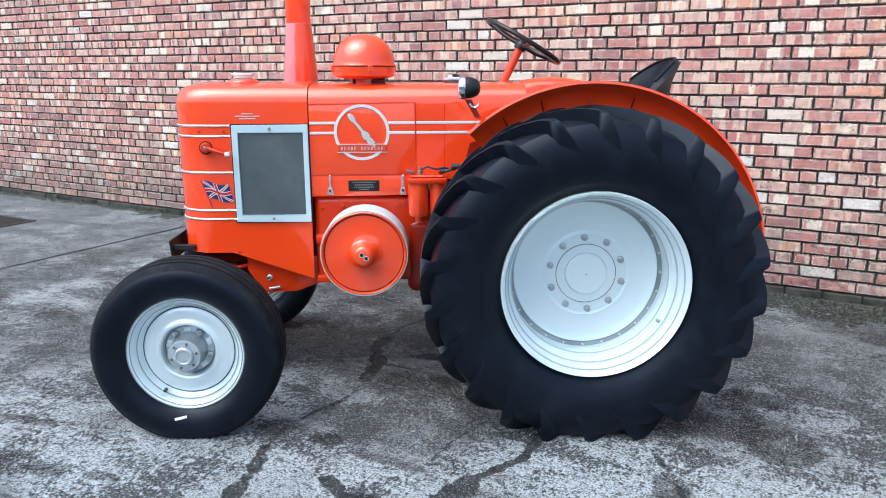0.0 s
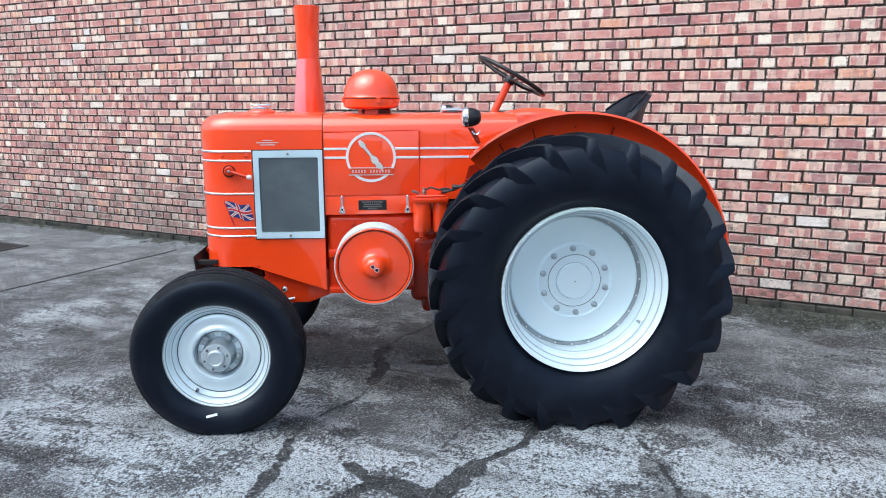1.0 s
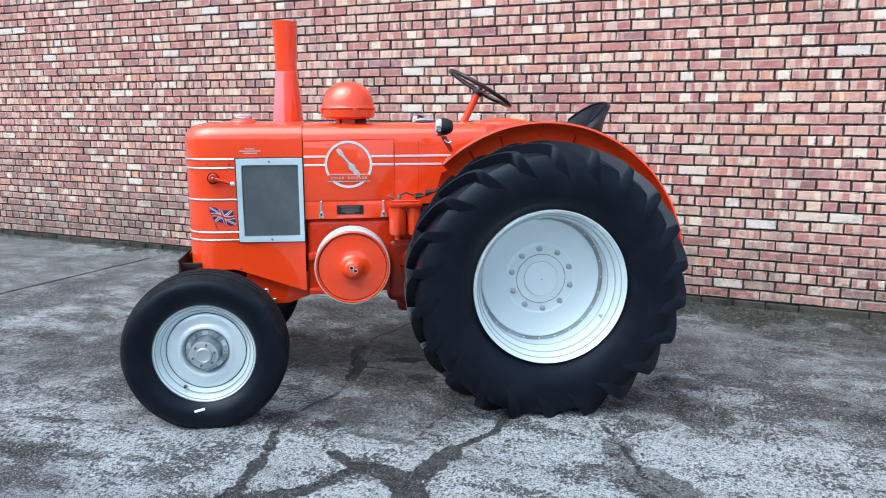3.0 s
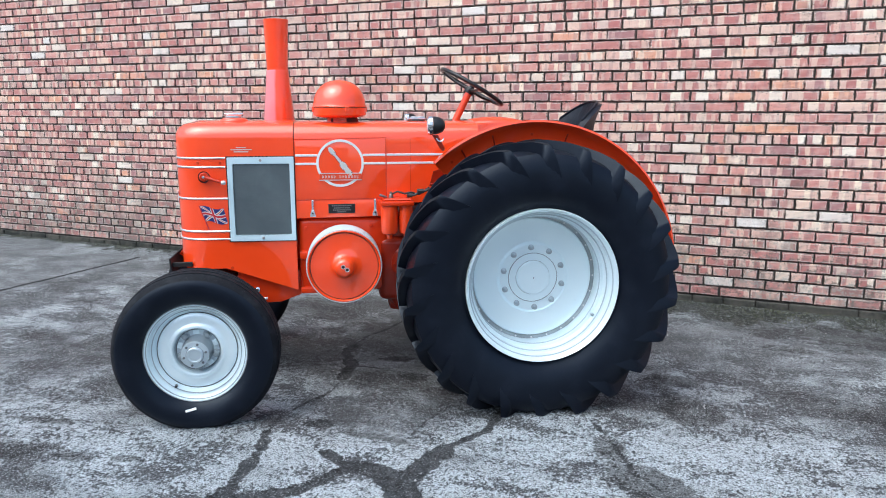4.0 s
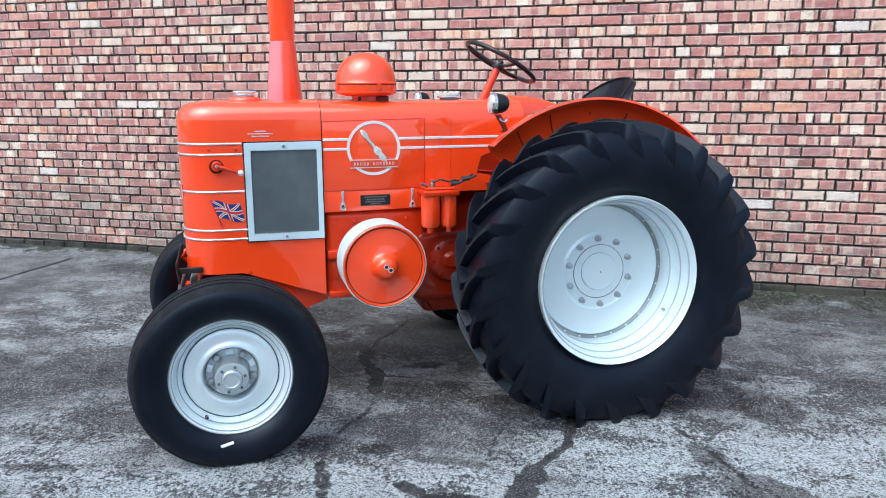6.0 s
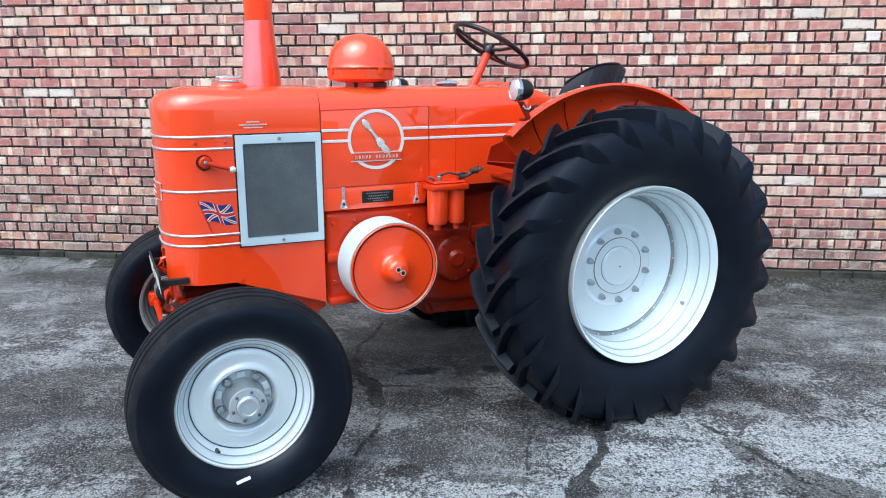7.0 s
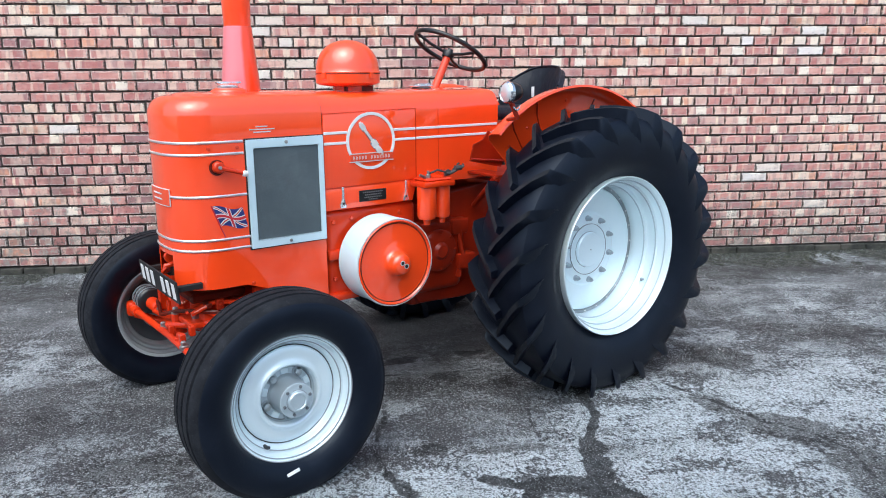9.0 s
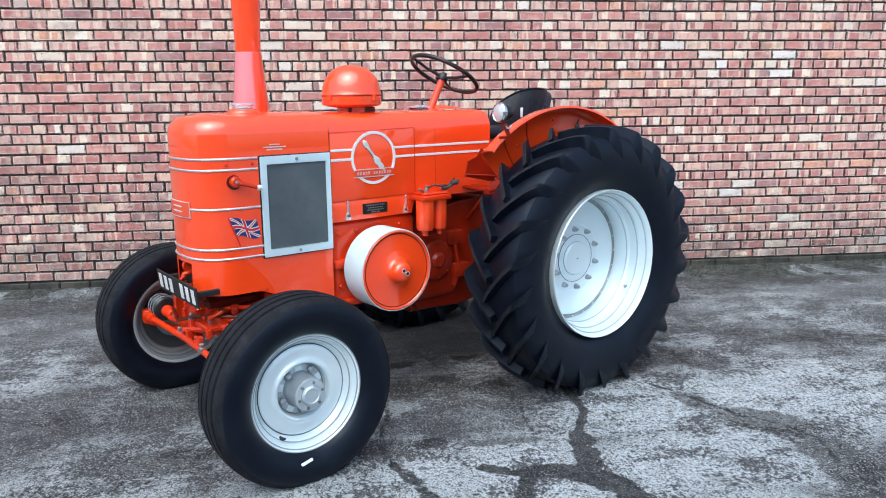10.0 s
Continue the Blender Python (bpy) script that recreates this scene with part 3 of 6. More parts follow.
def value_noise(px, py, cell, seed):
    rng = np.random.default_rng(seed)
    grid = rng.random((128, 128))
    gx, gy = px / cell, py / cell
    ix, iy = np.floor(gx).astype(int), np.floor(gy).astype(int)
    fx, fy = gx - ix, gy - iy
    fx, fy = fx * fx * (3 - 2 * fx), fy * fy * (3 - 2 * fy)
    g = lambda a, b: grid[a % 128, b % 128]
    return (g(ix, iy) * (1 - fx) + g(ix + 1, iy) * fx) * (1 - fy) + (g(ix, iy + 1) * (1 - fx) + g(ix + 1, iy + 1) * fx) * fy


def build_ground():
    xs = stretched(-6.1, 1.9, 0.0145, 600.0)
    ys = stretched(1.2, 5.42, 0.014, 600.0)
    X, Y = np.meshgrid(xs, ys)
    px, py = X.ravel(), Y.ravel()
    wob = 0.05 * (value_noise(px, py, 0.11, 3) - 0.5) + 0.03 * (value_noise(px, py, 0.035, 4) - 0.5)
    crack = np.zeros(px.shape)
    for half, *pts in LONG_CRACK + BRANCHES + FINE_CRACKS:
        d = near_line(px, py, pts) + wob * max(0.5, min(1.0, half / 0.02)) * 0.8
        crack = np.maximum(crack, min(1.0, 0.50 + half / 0.03) * np.clip(1.0 - (d - half * 0.7) / (0.012 + half), 0, 1))
    crack *= 0.78 + 0.42 * value_noise(px, py, 0.16, 12)
    for sx, sy, a, b, turn, s in DRIPS:
        c, q = math.cos(radians(turn)), math.sin(radians(turn))
        u = ((px - sx) * c + (py - sy) * q) / a
        w = (-(px - sx) * q + (py - sy) * c) / b
        crack = np.maximum(crack, s * np.clip(1.5 - np.hypot(u, w) + 10 * wob, 0, 1))
    joint = np.clip(1.0 - (np.abs(px + 5.70) - 0.010) / 0.016, 0, 1) * (py > -3) * (py < 5.1)
    crack = np.maximum(crack, joint * 1.9)
    stain_shade = np.zeros(px.shape)
    for sx, sy, a, b, turn, s in OIL_AND_SHADE + DIRT:
        c, q = math.cos(radians(turn)), math.sin(radians(turn))
        u = ((px - sx) * c + (py - sy) * q) / a
        w = (-(px - sx) * q + (py - sy) * c) / b
        stain_shade = np.maximum(stain_shade, s * np.clip(1.5 - np.hypot(u, w) + 6 * wob, 0, 1))
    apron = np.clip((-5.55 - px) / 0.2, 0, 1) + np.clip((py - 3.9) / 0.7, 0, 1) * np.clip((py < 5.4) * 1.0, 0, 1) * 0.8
    # patch turned with the tractor: shade below it put in as darker concrete
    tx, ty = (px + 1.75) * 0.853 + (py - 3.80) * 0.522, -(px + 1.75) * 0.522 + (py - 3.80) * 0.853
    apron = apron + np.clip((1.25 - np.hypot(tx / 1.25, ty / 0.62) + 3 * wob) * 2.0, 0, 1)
    moss = np.clip((py - np.where(px < -3.2, 5.27, 5.06) + 4 * wob + 0.25 * (value_noise(px, py, 0.35, 9) - 0.5)) / 0.14, 0, 1)
    far = np.clip((np.hypot(px + 1.5, py - 2.5) - 9) / 6, 0, 1)
    pz = 0.006 * (value_noise(px, py, 0.5, 5) - 0.5) + 0.004 * (value_noise(px, py, 0.09, 6) - 0.5)
    pz += 0.0035 * (value_noise(px, py, 0.03, 7) - 0.5)
    pz -= 0.008 * np.clip(crack * 2 - 1, 0, 1) + 0.05 * far
    pz += 0.045 * np.clip((py - 5.05) / 0.27, 0, 1) ** 1.5 * (py < 6)
    ny, nx = X.shape
    idx = np.arange(ny * nx).reshape(ny, nx)
    quads = np.stack([idx[:-1, :-1], idx[:-1, 1:], idx[1:, 1:], idx[1:, :-1]], -1).reshape(-1, 4)
    me = bpy.data.meshes.new("ground")
    me.vertices.add(px.size)
    me.vertices.foreach_set("co", np.stack([px, py, pz], 1).ravel())
    me.loops.add(quads.size)
    me.loops.foreach_set("vertex_index", quads.ravel())
    me.polygons.add(len(quads))
    me.polygons.foreach_set("loop_start", np.arange(0, quads.size, 4))
    me.polygons.foreach_set("use_smooth", np.ones(len(quads), dtype=bool))
    for name, values in (("crack", crack), ("stain_shade", stain_shade), ("apron_and_shade", np.clip(apron, 0, 1)), ("moss", moss * (1 - far))):
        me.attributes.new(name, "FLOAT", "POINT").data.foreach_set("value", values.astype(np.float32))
    worn = np.zeros(px.shape)
    for wx, wy, a, b, turn, s in GONE + SOUND:
        c, q = math.cos(radians(turn)), math.sin(radians(turn))
        u = ((px - wx) * c + (py - wy) * q) / a
        w = (-(px - wx) * q + (py - wy) * c) / b
        worn += s * np.clip(1.6 - np.hypot(u, w) + 5 * wob, 0, 1)
    me.attributes.new("worn", "FLOAT", "POINT").data.foreach_set("value", worn.astype(np.float32))
    me.update()
    me.validate()
    me.materials.append(M_GROUND)
    ob = new("ground", me)
    return tagged(ob, "grey stained concrete yard with tar-filled cracks", "ground", kind="structure")


build_ground()
WALL_X0, WALL_X1, WALL_TOP = -17.0, 6.5, 4.6


def build_wall_core():
    bm = bmesh.new()
    box(bm, WALL_X0, WALL_X1, WALL_Y + 0.016, WALL_Y + 0.34, -0.05, WALL_TOP)
    core = link("wall_north", bm, M_MORTAR, smooth=False)
    tagged(core, "long weathered red brick wall in garden wall bond", "wall", kind="structure")
    bm = bmesh.new()
    x = WALL_X0
    rng = random.Random(4)
    while x < WALL_X1:
        w = 0.225 if rng.random() < 0.8 else 0.45
        box(bm, x, min(x + w - 0.008, WALL_X1), WALL_Y - 0.012 + rng.uniform(-0.004, 0.004), WALL_Y + 0.02, -0.02, 0.094 + rng.uniform(-0.004, 0.002), 0.006, 1)
        x += w
    part("plinth", bm, M_PLINTH, core, "dark damp mossy plinth course", smooth=False)
    bm = bmesh.new()
    box(bm, WALL_X0, WALL_X1, WALL_Y - 0.02, WALL_Y + 0.36, WALL_TOP, WALL_TOP + 0.07, 0.01, 1)
    part("coping", bm, M_PLINTH, core, smooth=False)
    return core


wall_north = build_wall_core()


def build_far_side():
    """Unseen plain wall, added behind the camera to close the yard and shape reflections."""
    bm = bmesh.new()
    box(bm, WALL_X0, WALL_X1, -9.3, -9.0, -0.08, 3.6)
    tagged(link("wall_south", bm, M_RENDER, smooth=False), "unseen plain wall added across the yard", "wall", kind="structure")


build_far_side()


# ---- the tractor: x runs from nose (-) to tail (+), y from the camera's side (-) to the wall's side (+) ----
HEADING = 31.5
MID = 0.66  # from the near wheel disc to the middle plane
_c, _s = math.cos(radians(HEADING)), math.sin(radians(HEADING))
tractor = new("tractor")
tractor.matrix_world = pose(-0.944 - _s * MID, 3.078 + _c * MID, 0.0, 0, 0, HEADING)
tagged(tractor, "restored orange-red vintage farm tractor with silver wheels, parked on the yard", "tractor")

HALF = 0.224        # half width of the bonnet
TOP = 1.435         # top of the bonnet
SIDE = -HALF        # the near side panel's plane
NOSE = -1.834


def nose_outline(inset, rear, count=22, bow=0.205, power=2.7):
    """Plan of the bonnet, from the near rear edge round the nose to the far rear edge."""
    w = HALF - inset
    start = NOSE + bow
    pts = [(rear, -w), ((rear + start) / 2, -w), (-1.58, -w)] if start < -1.585 else [(rear, -w)]
    for i in range(count + 1):
        a = math.pi * i / count
        c, s = math.cos(a), math.sin(a)
        y = -w * math.copysign(abs(c) ** (2 / power), c)
        x = start - (bow - inset) * abs(s) ** (2 / power)
        pts.append((x, y))
    return pts + ([(-1.58, w), ((rear + start) / 2, w), (rear, w)] if len(pts) > 3 and start < -1.585 else [(rear, w)])


def floor_edge(x):
    """Height of the lower edge of the nose panels, which falls towards the tail."""
    return 0.654 if x < -1.58 else 0.654 - (x + 1.58) * 0.348


def build_cowl():
    """The nose: radiator cowl with rounded top, in one sheet with a slot low in front."""
    bm = bmesh.new()
    rear = -1.2030
    r = 0.075
    levels = [(0.0, 0.0, None), (0.0, 0.0, 0.79), (0.0, 0.0, 1.00), (0.0, 0.0, 1.20)]
    levels += [(r * (1 - math.cos(radians(a))), 0, TOP - 0.012 - r + r * math.sin(radians(a))) for a in (0, 15, 30, 45, 60, 75, 90)]
    rows = []
    for inset, _, z in levels:
        rows.append([bm.verts.new((x, y, floor_edge(x) if z is None else z)) for x, y in nose_outline(inset, rear)])
    # crown of the top
    base = nose_outline(r, rear)
    for k, lift in ((0.6, 0.007), (0.2, 0.012)):
        rows.append([bm.verts.new((rear + (x - rear) * (0.9 + 0.1 * k) if x < rear else x, y * k, TOP - 0.012 + lift)) for x, y in base])
    for lo, hi in zip(rows, rows[1:]):
        for i in range(len(lo) - 1):
            low_front = lo is rows[0] and abs(lo[i].co.y + lo[i + 1].co.y) / 2 < 0.085 and lo[i].co.x < -1.75
            if not low_front:
                bm.faces.new((lo[i], lo[i + 1], hi[i + 1], hi[i]))
    bm.faces.new(rows[-1])
    bmesh.ops.remove_doubles(bm, verts=bm.verts, dist=1e-5)
    bmesh.ops.solidify(bm, geom=bm.faces[:], thickness=0.004)
    return part("cowl", bm, M_PAINT, tractor, "rounded orange-red radiator cowl", angle=50)


def build_bonnet():
    """The long engine cover behind the cowl, with the same section."""
    bm = bmesh.new()
    x0, x1, r = -1.201, -0.205, 0.085
    section = [(-HALF, 0.995), (-HALF, 1.15), (-HALF, 1.30)]
    section += [(-HALF + r * (1 - math.cos(radians(a))), TOP - 0.010 - r + r * math.sin(radians(a))) for a in (0, 15, 30, 45, 60, 75, 90)]
    section += [(-0.07, TOP - 0.002), (0.0, TOP)]
    section += [(-y, z) for y, z in section[-2::-1]]
    rows = []
    for x in (x0, -0.95, -0.7, -0.45, x1):
        rows.append([bm.verts.new((x, y, z)) for y, z in section])
    for a, b in zip(rows, rows[1:]):
        for i in range(len(a) - 1):
            bm.faces.new((a[i], a[i + 1], b[i + 1], b[i]))
    shell(bm, 0.005)
    bonnet = part("bonnet", bm, M_PAINT, tractor, "orange-red bonnet", angle=50)
    bm = bmesh.new()
    slab(bm, [(x1 - 0.02, 0.98), (x1 - 0.02, TOP - 0.045), (x1 - 0.03, TOP - 0.045), (x1 - 0.03, 0.98)], -HALF + 0.035, HALF - 0.035)
    part("bulkhead", bm, M_BLACK, bonnet, "black bulkhead")
    # side door with a fine gap round it
    bm = bmesh.new()
    slab(bm, [(-1.196, 1.020), (-0.716, 1.024), (-0.716, 1.346), (-1.196, 1.336)], SIDE - 0.0035, SIDE + 0.002, 0.0015)
    part("side_door", bm, M_PAINT, bonnet)
    bm = bmesh.new()
    for a, b in (((-1.201, 1.016), (-0.712, 1.020)), ((-0.712, 1.020), (-0.712, 1.350)), ((-0.712, 1.350), (-1.201, 1.340))):
        d = Vector((b[0] - a[0], 0, b[1] - a[1])).normalized()
        n = Vector((-d.z, 0, d.x)) * 0.0014
        slab(bm, [(a[0] + n.x, a[1] + n.z), (b[0] + n.x, b[1] + n.z), (b[0] - n.x, b[1] - n.z), (a[0] - n.x, a[1] - n.z)], SIDE - 0.0022, SIDE + 0.001)
    part("door_gap", bm, M_CAST, bonnet, "gap round the door")
    bm = bmesh.new()
    slab(bm, [(-0.5815, 1.040), (-0.5815, 1.340), (-0.5790, 1.340), (-0.5790, 1.040)], SIDE - 0.0012, SIDE + 0.001)
    part("panel_seam", bm, M_CAST, bonnet, "fine panel seam")
    # the joint between cowl and bonnet, from the screen's corner over the top
    bm = bmesh.new()
    tube(bm, [(-1.202, y, z) for y, z in [(-HALF, 1.258)] + section[2:-2] + [(HALF, 1.258)]], 0.0034, 6)
    part("panel_seam", bm, M_DARK_RED, bonnet, "dark joint behind the cowl")
    return bonnet


def bead(parent, z, x_rear, radius=0.0058):
    """A raised pale trim strip round the nose at one height."""
    bm = bmesh.new()
    line = [(max(x, -9), y, z) for x, y in nose_outline(-0.003, x_rear, 28)]
    tube(bm, line, radius, 8)
    return part("trim_strip", bm, M_STRIP, parent, "polished metal trim strip")


def build_nose_details(cowl, bonnet):
    for z, xr in ((1.247, -1.560), (1.200, -1.560), (1.033, -1.556), (0.857, -1.552), (0.815, -1.552)):
        bead(cowl, z, xr)
    # two pale lines along the bonnet, broken by the round badge
    for z in (1.257, 1.212):
        for x0, x1 in ((-1.196, -1.080), (-0.838, -0.716), (-0.709, -0.212)):
            bm = bmesh.new()
            y = SIDE - (0.0035 if x0 < -0.72 else 0.0)
            box(bm, x0, x1, y - 0.003, y + 0.001, z - 0.006, z + 0.006, 0.0015, 1)
            part("pale_line", bm, M_WHITE, bonnet, "painted white line")
    # screws between the upper two strips
    for x in (-1.70, -1.585):
        bm = bmesh.new()
        bolt_head(bm, x, SIDE - 0.004 + (0.006 if x < -1.65 else 0.0), 1.223, 0.007, 0.006, -1, 10)
        part("screw", bm, M_CAST, cowl)
    bm = bmesh.new()
    bolt_head(bm, -1.55, SIDE, 0.655, 0.009, 0.006, -1, 10)
    part("screw", bm, M_CAST, cowl)
    # the lever that comes out of a round hole
    bm = bmesh.new()
    ring_plate(bm, -1.672, 1.148, 0.0, 0.031, SIDE - 0.0058, SIDE + 0.006, 32)
    hole = part("lever_boss", bm, M_DARK_RED, cowl, "dark round hole")
    bm = bmesh.new()
    lathe(bm, [(0.024, 0.0), (0.024, -0.022), (0.018, -0.030), (0.0, -0.031)], (-1.670, SIDE, 1.150), "y", 20)
    tube(bm, [(-1.668, SIDE - 0.02, 1.149), (-1.62, SIDE - 0.03, 1.135), (-1.578, SIDE - 0.034, 1.122)], [0.012, 0.009, 0.008], 10)
    part("lever", bm, M_CAST, hole)
    bm = bmesh.new()
    lathe(bm, [(0, -0.014), (0.010, -0.010), (0.013, 0.0), (0.010, 0.010), (0, 0.014)], (-1.570, SIDE - 0.035, 1.120), "x", 14)
    part("knob", bm, M_WHITE, hole, "small white knob")
    bm = bmesh.new()
    bolt_head(bm, -1.670, SIDE - 0.030, 1.150, 0.008, 0.006, -1, 6)
    part("nut", bm, M_STEEL, hole)
    # faint lettering, too small to read: pale bars
    for i, (x, w) in enumerate(((-1.475, 0.05), (-1.475, 0.11), (-1.475, 0.075))):
        bm = bmesh.new()
        z = 1.301 - i * 0.011
        box(bm, x - w / 2, x + w / 2, SIDE - 0.0055, SIDE + 0.001, z - 0.0022, z + 0.0022)
        part("lettering_bar", bm, M_TRIM, cowl, "small pale lettering")


def build_radiator_screen(cowl):
    x0, x1, z0, z1 = -1.550, -1.204, 0.803, 1.250
    y = SIDE
    # dark plate behind the frame stands in for its shadow line
    bm = bmesh.new()
    box(bm, x0 - 0.006, x1 + 0.005, y - 0.0058, y + 0.002, z0 - 0.006, z1 + 0.006)
    part("screen_recess", bm, M_GAP, cowl, "dark shadow line in the gap round the screen")
    bm = bmesh.new()
    b = 0.029
    outer = [(x0, z0), (x1, z0 - 0.002), (x1, z1 + 0.002), (x0, z1)]
    inner = [(x0 + b, z0 + b + 0.004), (x1 - b * 0.8, z0 + b + 0.004), (x1 - b * 0.8, z1 - b - 0.006), (x0 + b, z1 - b - 0.006)]
    rows = []
    for dy in (-0.002, -0.016):
        rows.append([[bm.verts.new((x, y + dy, z)) for x, z in ring] for ring in (outer, inner)])
    for i in range(4):
        j = (i + 1) % 4
        bm.faces.new((rows[1][0][i], rows[1][0][j], rows[1][1][j], rows[1][1][i]))
        bm.faces.new((rows[0][0][i], rows[0][0][j], rows[1][0][j], rows[1][0][i]))
        bm.faces.new((rows[0][1][i], rows[0][1][j], rows[1][1][j], rows[1][1][i]))
    mitres = {(rows[1][0][i], rows[1][1][i]) for i in range(4)}
    bmesh.ops.bevel(bm, geom=[e for e in bm.edges if tuple(e.verts) not in mitres and tuple(e.verts)[::-1] not in mitres], offset=0.002, segments=2, affect="EDGES")
    frame_ob = part("screen_frame", bm, M_FRAME, cowl, "pale blue-grey painted radiator screen frame")
    bm = bmesh.new()
    box(bm, x0 + 0.02, x1 - 0.015, y - 0.009, y - 0.007, z0 + 0.02, z1 - 0.02)
    part("gauze", bm, M_GAUZE, frame_ob, "dark grey wire gauze", smooth=False)
    for x, z in ((-1.377, z1 - 0.016), (-1.377, z0 + 0.015)):
        bm = bmesh.new()
        bolt_head(bm, x, y - 0.016, z, 0.007, 0.005, -1, 12)
        part("screw", bm, M_STEEL, frame_ob)


def build_badge(bonnet):
    cx, cz, y = -0.959, 1.214, SIDE - 0.0035
    bm = bmesh.new()
    ring_plate(bm, cx, cz, 0.114, 0.127, y - 0.004, y + 0.001, 72)
    badge = part("badge_ring", bm, M_WHITE, bonnet, "round white badge ring")
    bm = bmesh.new()
    # a slanting stepped shaft, drawn as plain turned lengths
    m = Matrix.Translation((cx + 0.002, y - 0.002, cz + 0.006)) @ Matrix.Rotation(radians(52), 4, "Y")
    for a, b, w in ((-0.098, -0.088, 0.010), (-0.088, -0.060, 0.016), (-0.060, -0.046, 0.010), (-0.046, 0.004, 0.008), (0.004, 0.016, 0.014), (0.016, 0.040, 0.021), (0.040, 0.050, 0.015), (0.050, 0.078, 0.018), (0.078, 0.092, 0.011)):
        box(bm, a, b, -0.004, 0.002, -w * 0.78, w * 0.78, 0.002, 1, m)
    part("badge_emblem", bm, M_TRIM, badge, "slanting pale machine emblem")
    bm = bmesh.new()
    m = Matrix.Translation((cx + 0.0045, y - 0.0005, cz + 0.003)) @ Matrix.Rotation(radians(52), 4, "Y")
    for a, b, w in ((-0.090, -0.058, 0.012), (-0.046, 0.006, 0.008), (0.006, 0.042, 0.017), (0.050, 0.082, 0.015)):
        box(bm, a, b, -0.0035, 0.002, -w, w, 0.001, 1, m)
    part("emblem_shade", bm, M_NUT, badge, "dark grey edge of the emblem")
    bm = bmesh.new()
    box(bm, cx - 0.112, cx + 0.112, y - 0.006, y + 0.001, cz - 0.088, cz - 0.056, 0.003, 1)
    part("badge_bar", bm, M_FLUE, badge, "red name bar with pale edge")
    bm = bmesh.new()
    for z in (cz - 0.090, cz - 0.054):
        box(bm, cx - 0.114, cx + 0.114, y - 0.007, y, z - 0.0018, z + 0.0018)
    for k in range(13):
        if k != 5:
            x = cx - 0.092 + k * 0.0153
            box(bm, x - 0.0040, x - 0.0016, y - 0.0072, y - 0.004, cz - 0.080, cz - 0.064)
            box(bm, x + 0.0014, x + 0.0036, y - 0.0072, y - 0.004, cz - 0.078, cz - 0.066)
    part("lettering", bm, M_TRIM, badge, "pale raised lettering bars")
    # the same name bar on the nose
    bm = bmesh.new()
    pts = nose_outline(-0.004, -1.3, 40)
    front = [p for p in pts if p[0] < -1.78 and abs(p[1]) < 0.125]
    lo = [bm.verts.new((x, yy, 0.995)) for x, yy in front]
    hi = [bm.verts.new((x, yy, 1.062)) for x, yy in front]
    for i in range(len(lo) - 1):
        bm.faces.new((lo[i], lo[i + 1], hi[i + 1], hi[i]))
    shell(bm, -0.006)
    part("nose_badge", bm, M_FLUE, cowl, "red maker's plate with pale edge")
    bm = bmesh.new()
    edge = [(x - 0.004, yy, 0.995) for x, yy in front] + [(x - 0.004, yy, 1.062) for x, yy in reversed(front)]
    tube(bm, edge, 0.0028, 6, closed=True)
    for z in (1.018, 1.040):
        tube(bm, [(x - 0.005, yy * 0.7, z) for x, yy in front], 0.004, 6)
    part("nose_badge_edge", bm, M_TRIM, cowl, "pale edge and lettering bars")


def build_flag(cowl):
    """A printed union flag on a staff, slightly waving."""
    x0, x1, z0, z1 = -1.706, -1.580, 0.910, 0.992

    def at(s, t, lift):
        x = x0 + (x1 - x0) * s + 0.030 * (1 - t) * (1 - 0.35 * s)
        z = z0 + (z1 - z0) * t - 0.012 * s + 0.007 * math.sin(6.0 * s + 0.5)
        back = 0.0
        edge = x - (NOSE + 0.205)
        if edge < 0:
            back = HALF - HALF * (1 - (-edge / 0.205) ** 2.7) ** (1 / 2.7)
        return (x, SIDE - 0.0065 - lift + back, z)

    def stripe(bm, a, b, half_a, lift, index, cells=14):
        """A band from a to b in flag coordinates, cut to the flag."""
        (sa, ta), (sb, tb) = a, b
        dx, dz = (sb - sa) * 1.55, tb - ta
        ln = math.hypot(dx, dz)
        nx, nz = -dz / ln * half_a / 1.55, dx / ln * half_a
        rows = []
        for i in range(cells + 1):
            k = i / cells
            s, t = sa + (sb - sa) * k, ta + (tb - ta) * k
            rows.append([bm.verts.new(at(min(max(s + q * nx, 0), 1), min(max(t + q * nz, 0), 1), lift)) for q in (-1, 1)])
        for p, q in zip(rows, rows[1:]):
            f = bm.faces.new((p[0], p[1], q[1], q[0]))
            f.material_index = index

    bm = bmesh.new()
    stripe(bm, (0, 0.5), (1, 0.5), 0.5, 0.0, 0)
    transfer = part("flag_transfer", bm, M_NAVY, cowl, "union flag transfer")
    diagonals, upright, level = (((0, 0), (1, 1)), ((0, 1), (1, 0))), ((0.5, 0), (0.5, 1)), ((0, 0.5), (1, 0.5))
    for name, bands, half, lift, m in (("white_stripe", diagonals, 0.070, 0.0008, M_WHITE), ("red_stripe", diagonals, 0.024, 0.0016, M_RED),
                                       ("white_stripe", (upright, level), 0.115, 0.0024, M_WHITE), ("red_stripe", (upright, level), 0.068, 0.0034, M_RED)):
        for i, (a, b) in enumerate(bands):
            bm = bmesh.new()
            stripe(bm, a, b, half, lift + 0.0004 * i, 0)
            part(name, bm, m, transfer)
    bm = bmesh.new()
    a, b = Vector(at(0, 1.03, 0.002)), Vector(at(0, -0.55, 0.002))
    tube(bm, [a, b], 0.0028, 6)
    part("flag_staff", bm, M_RED, transfer)


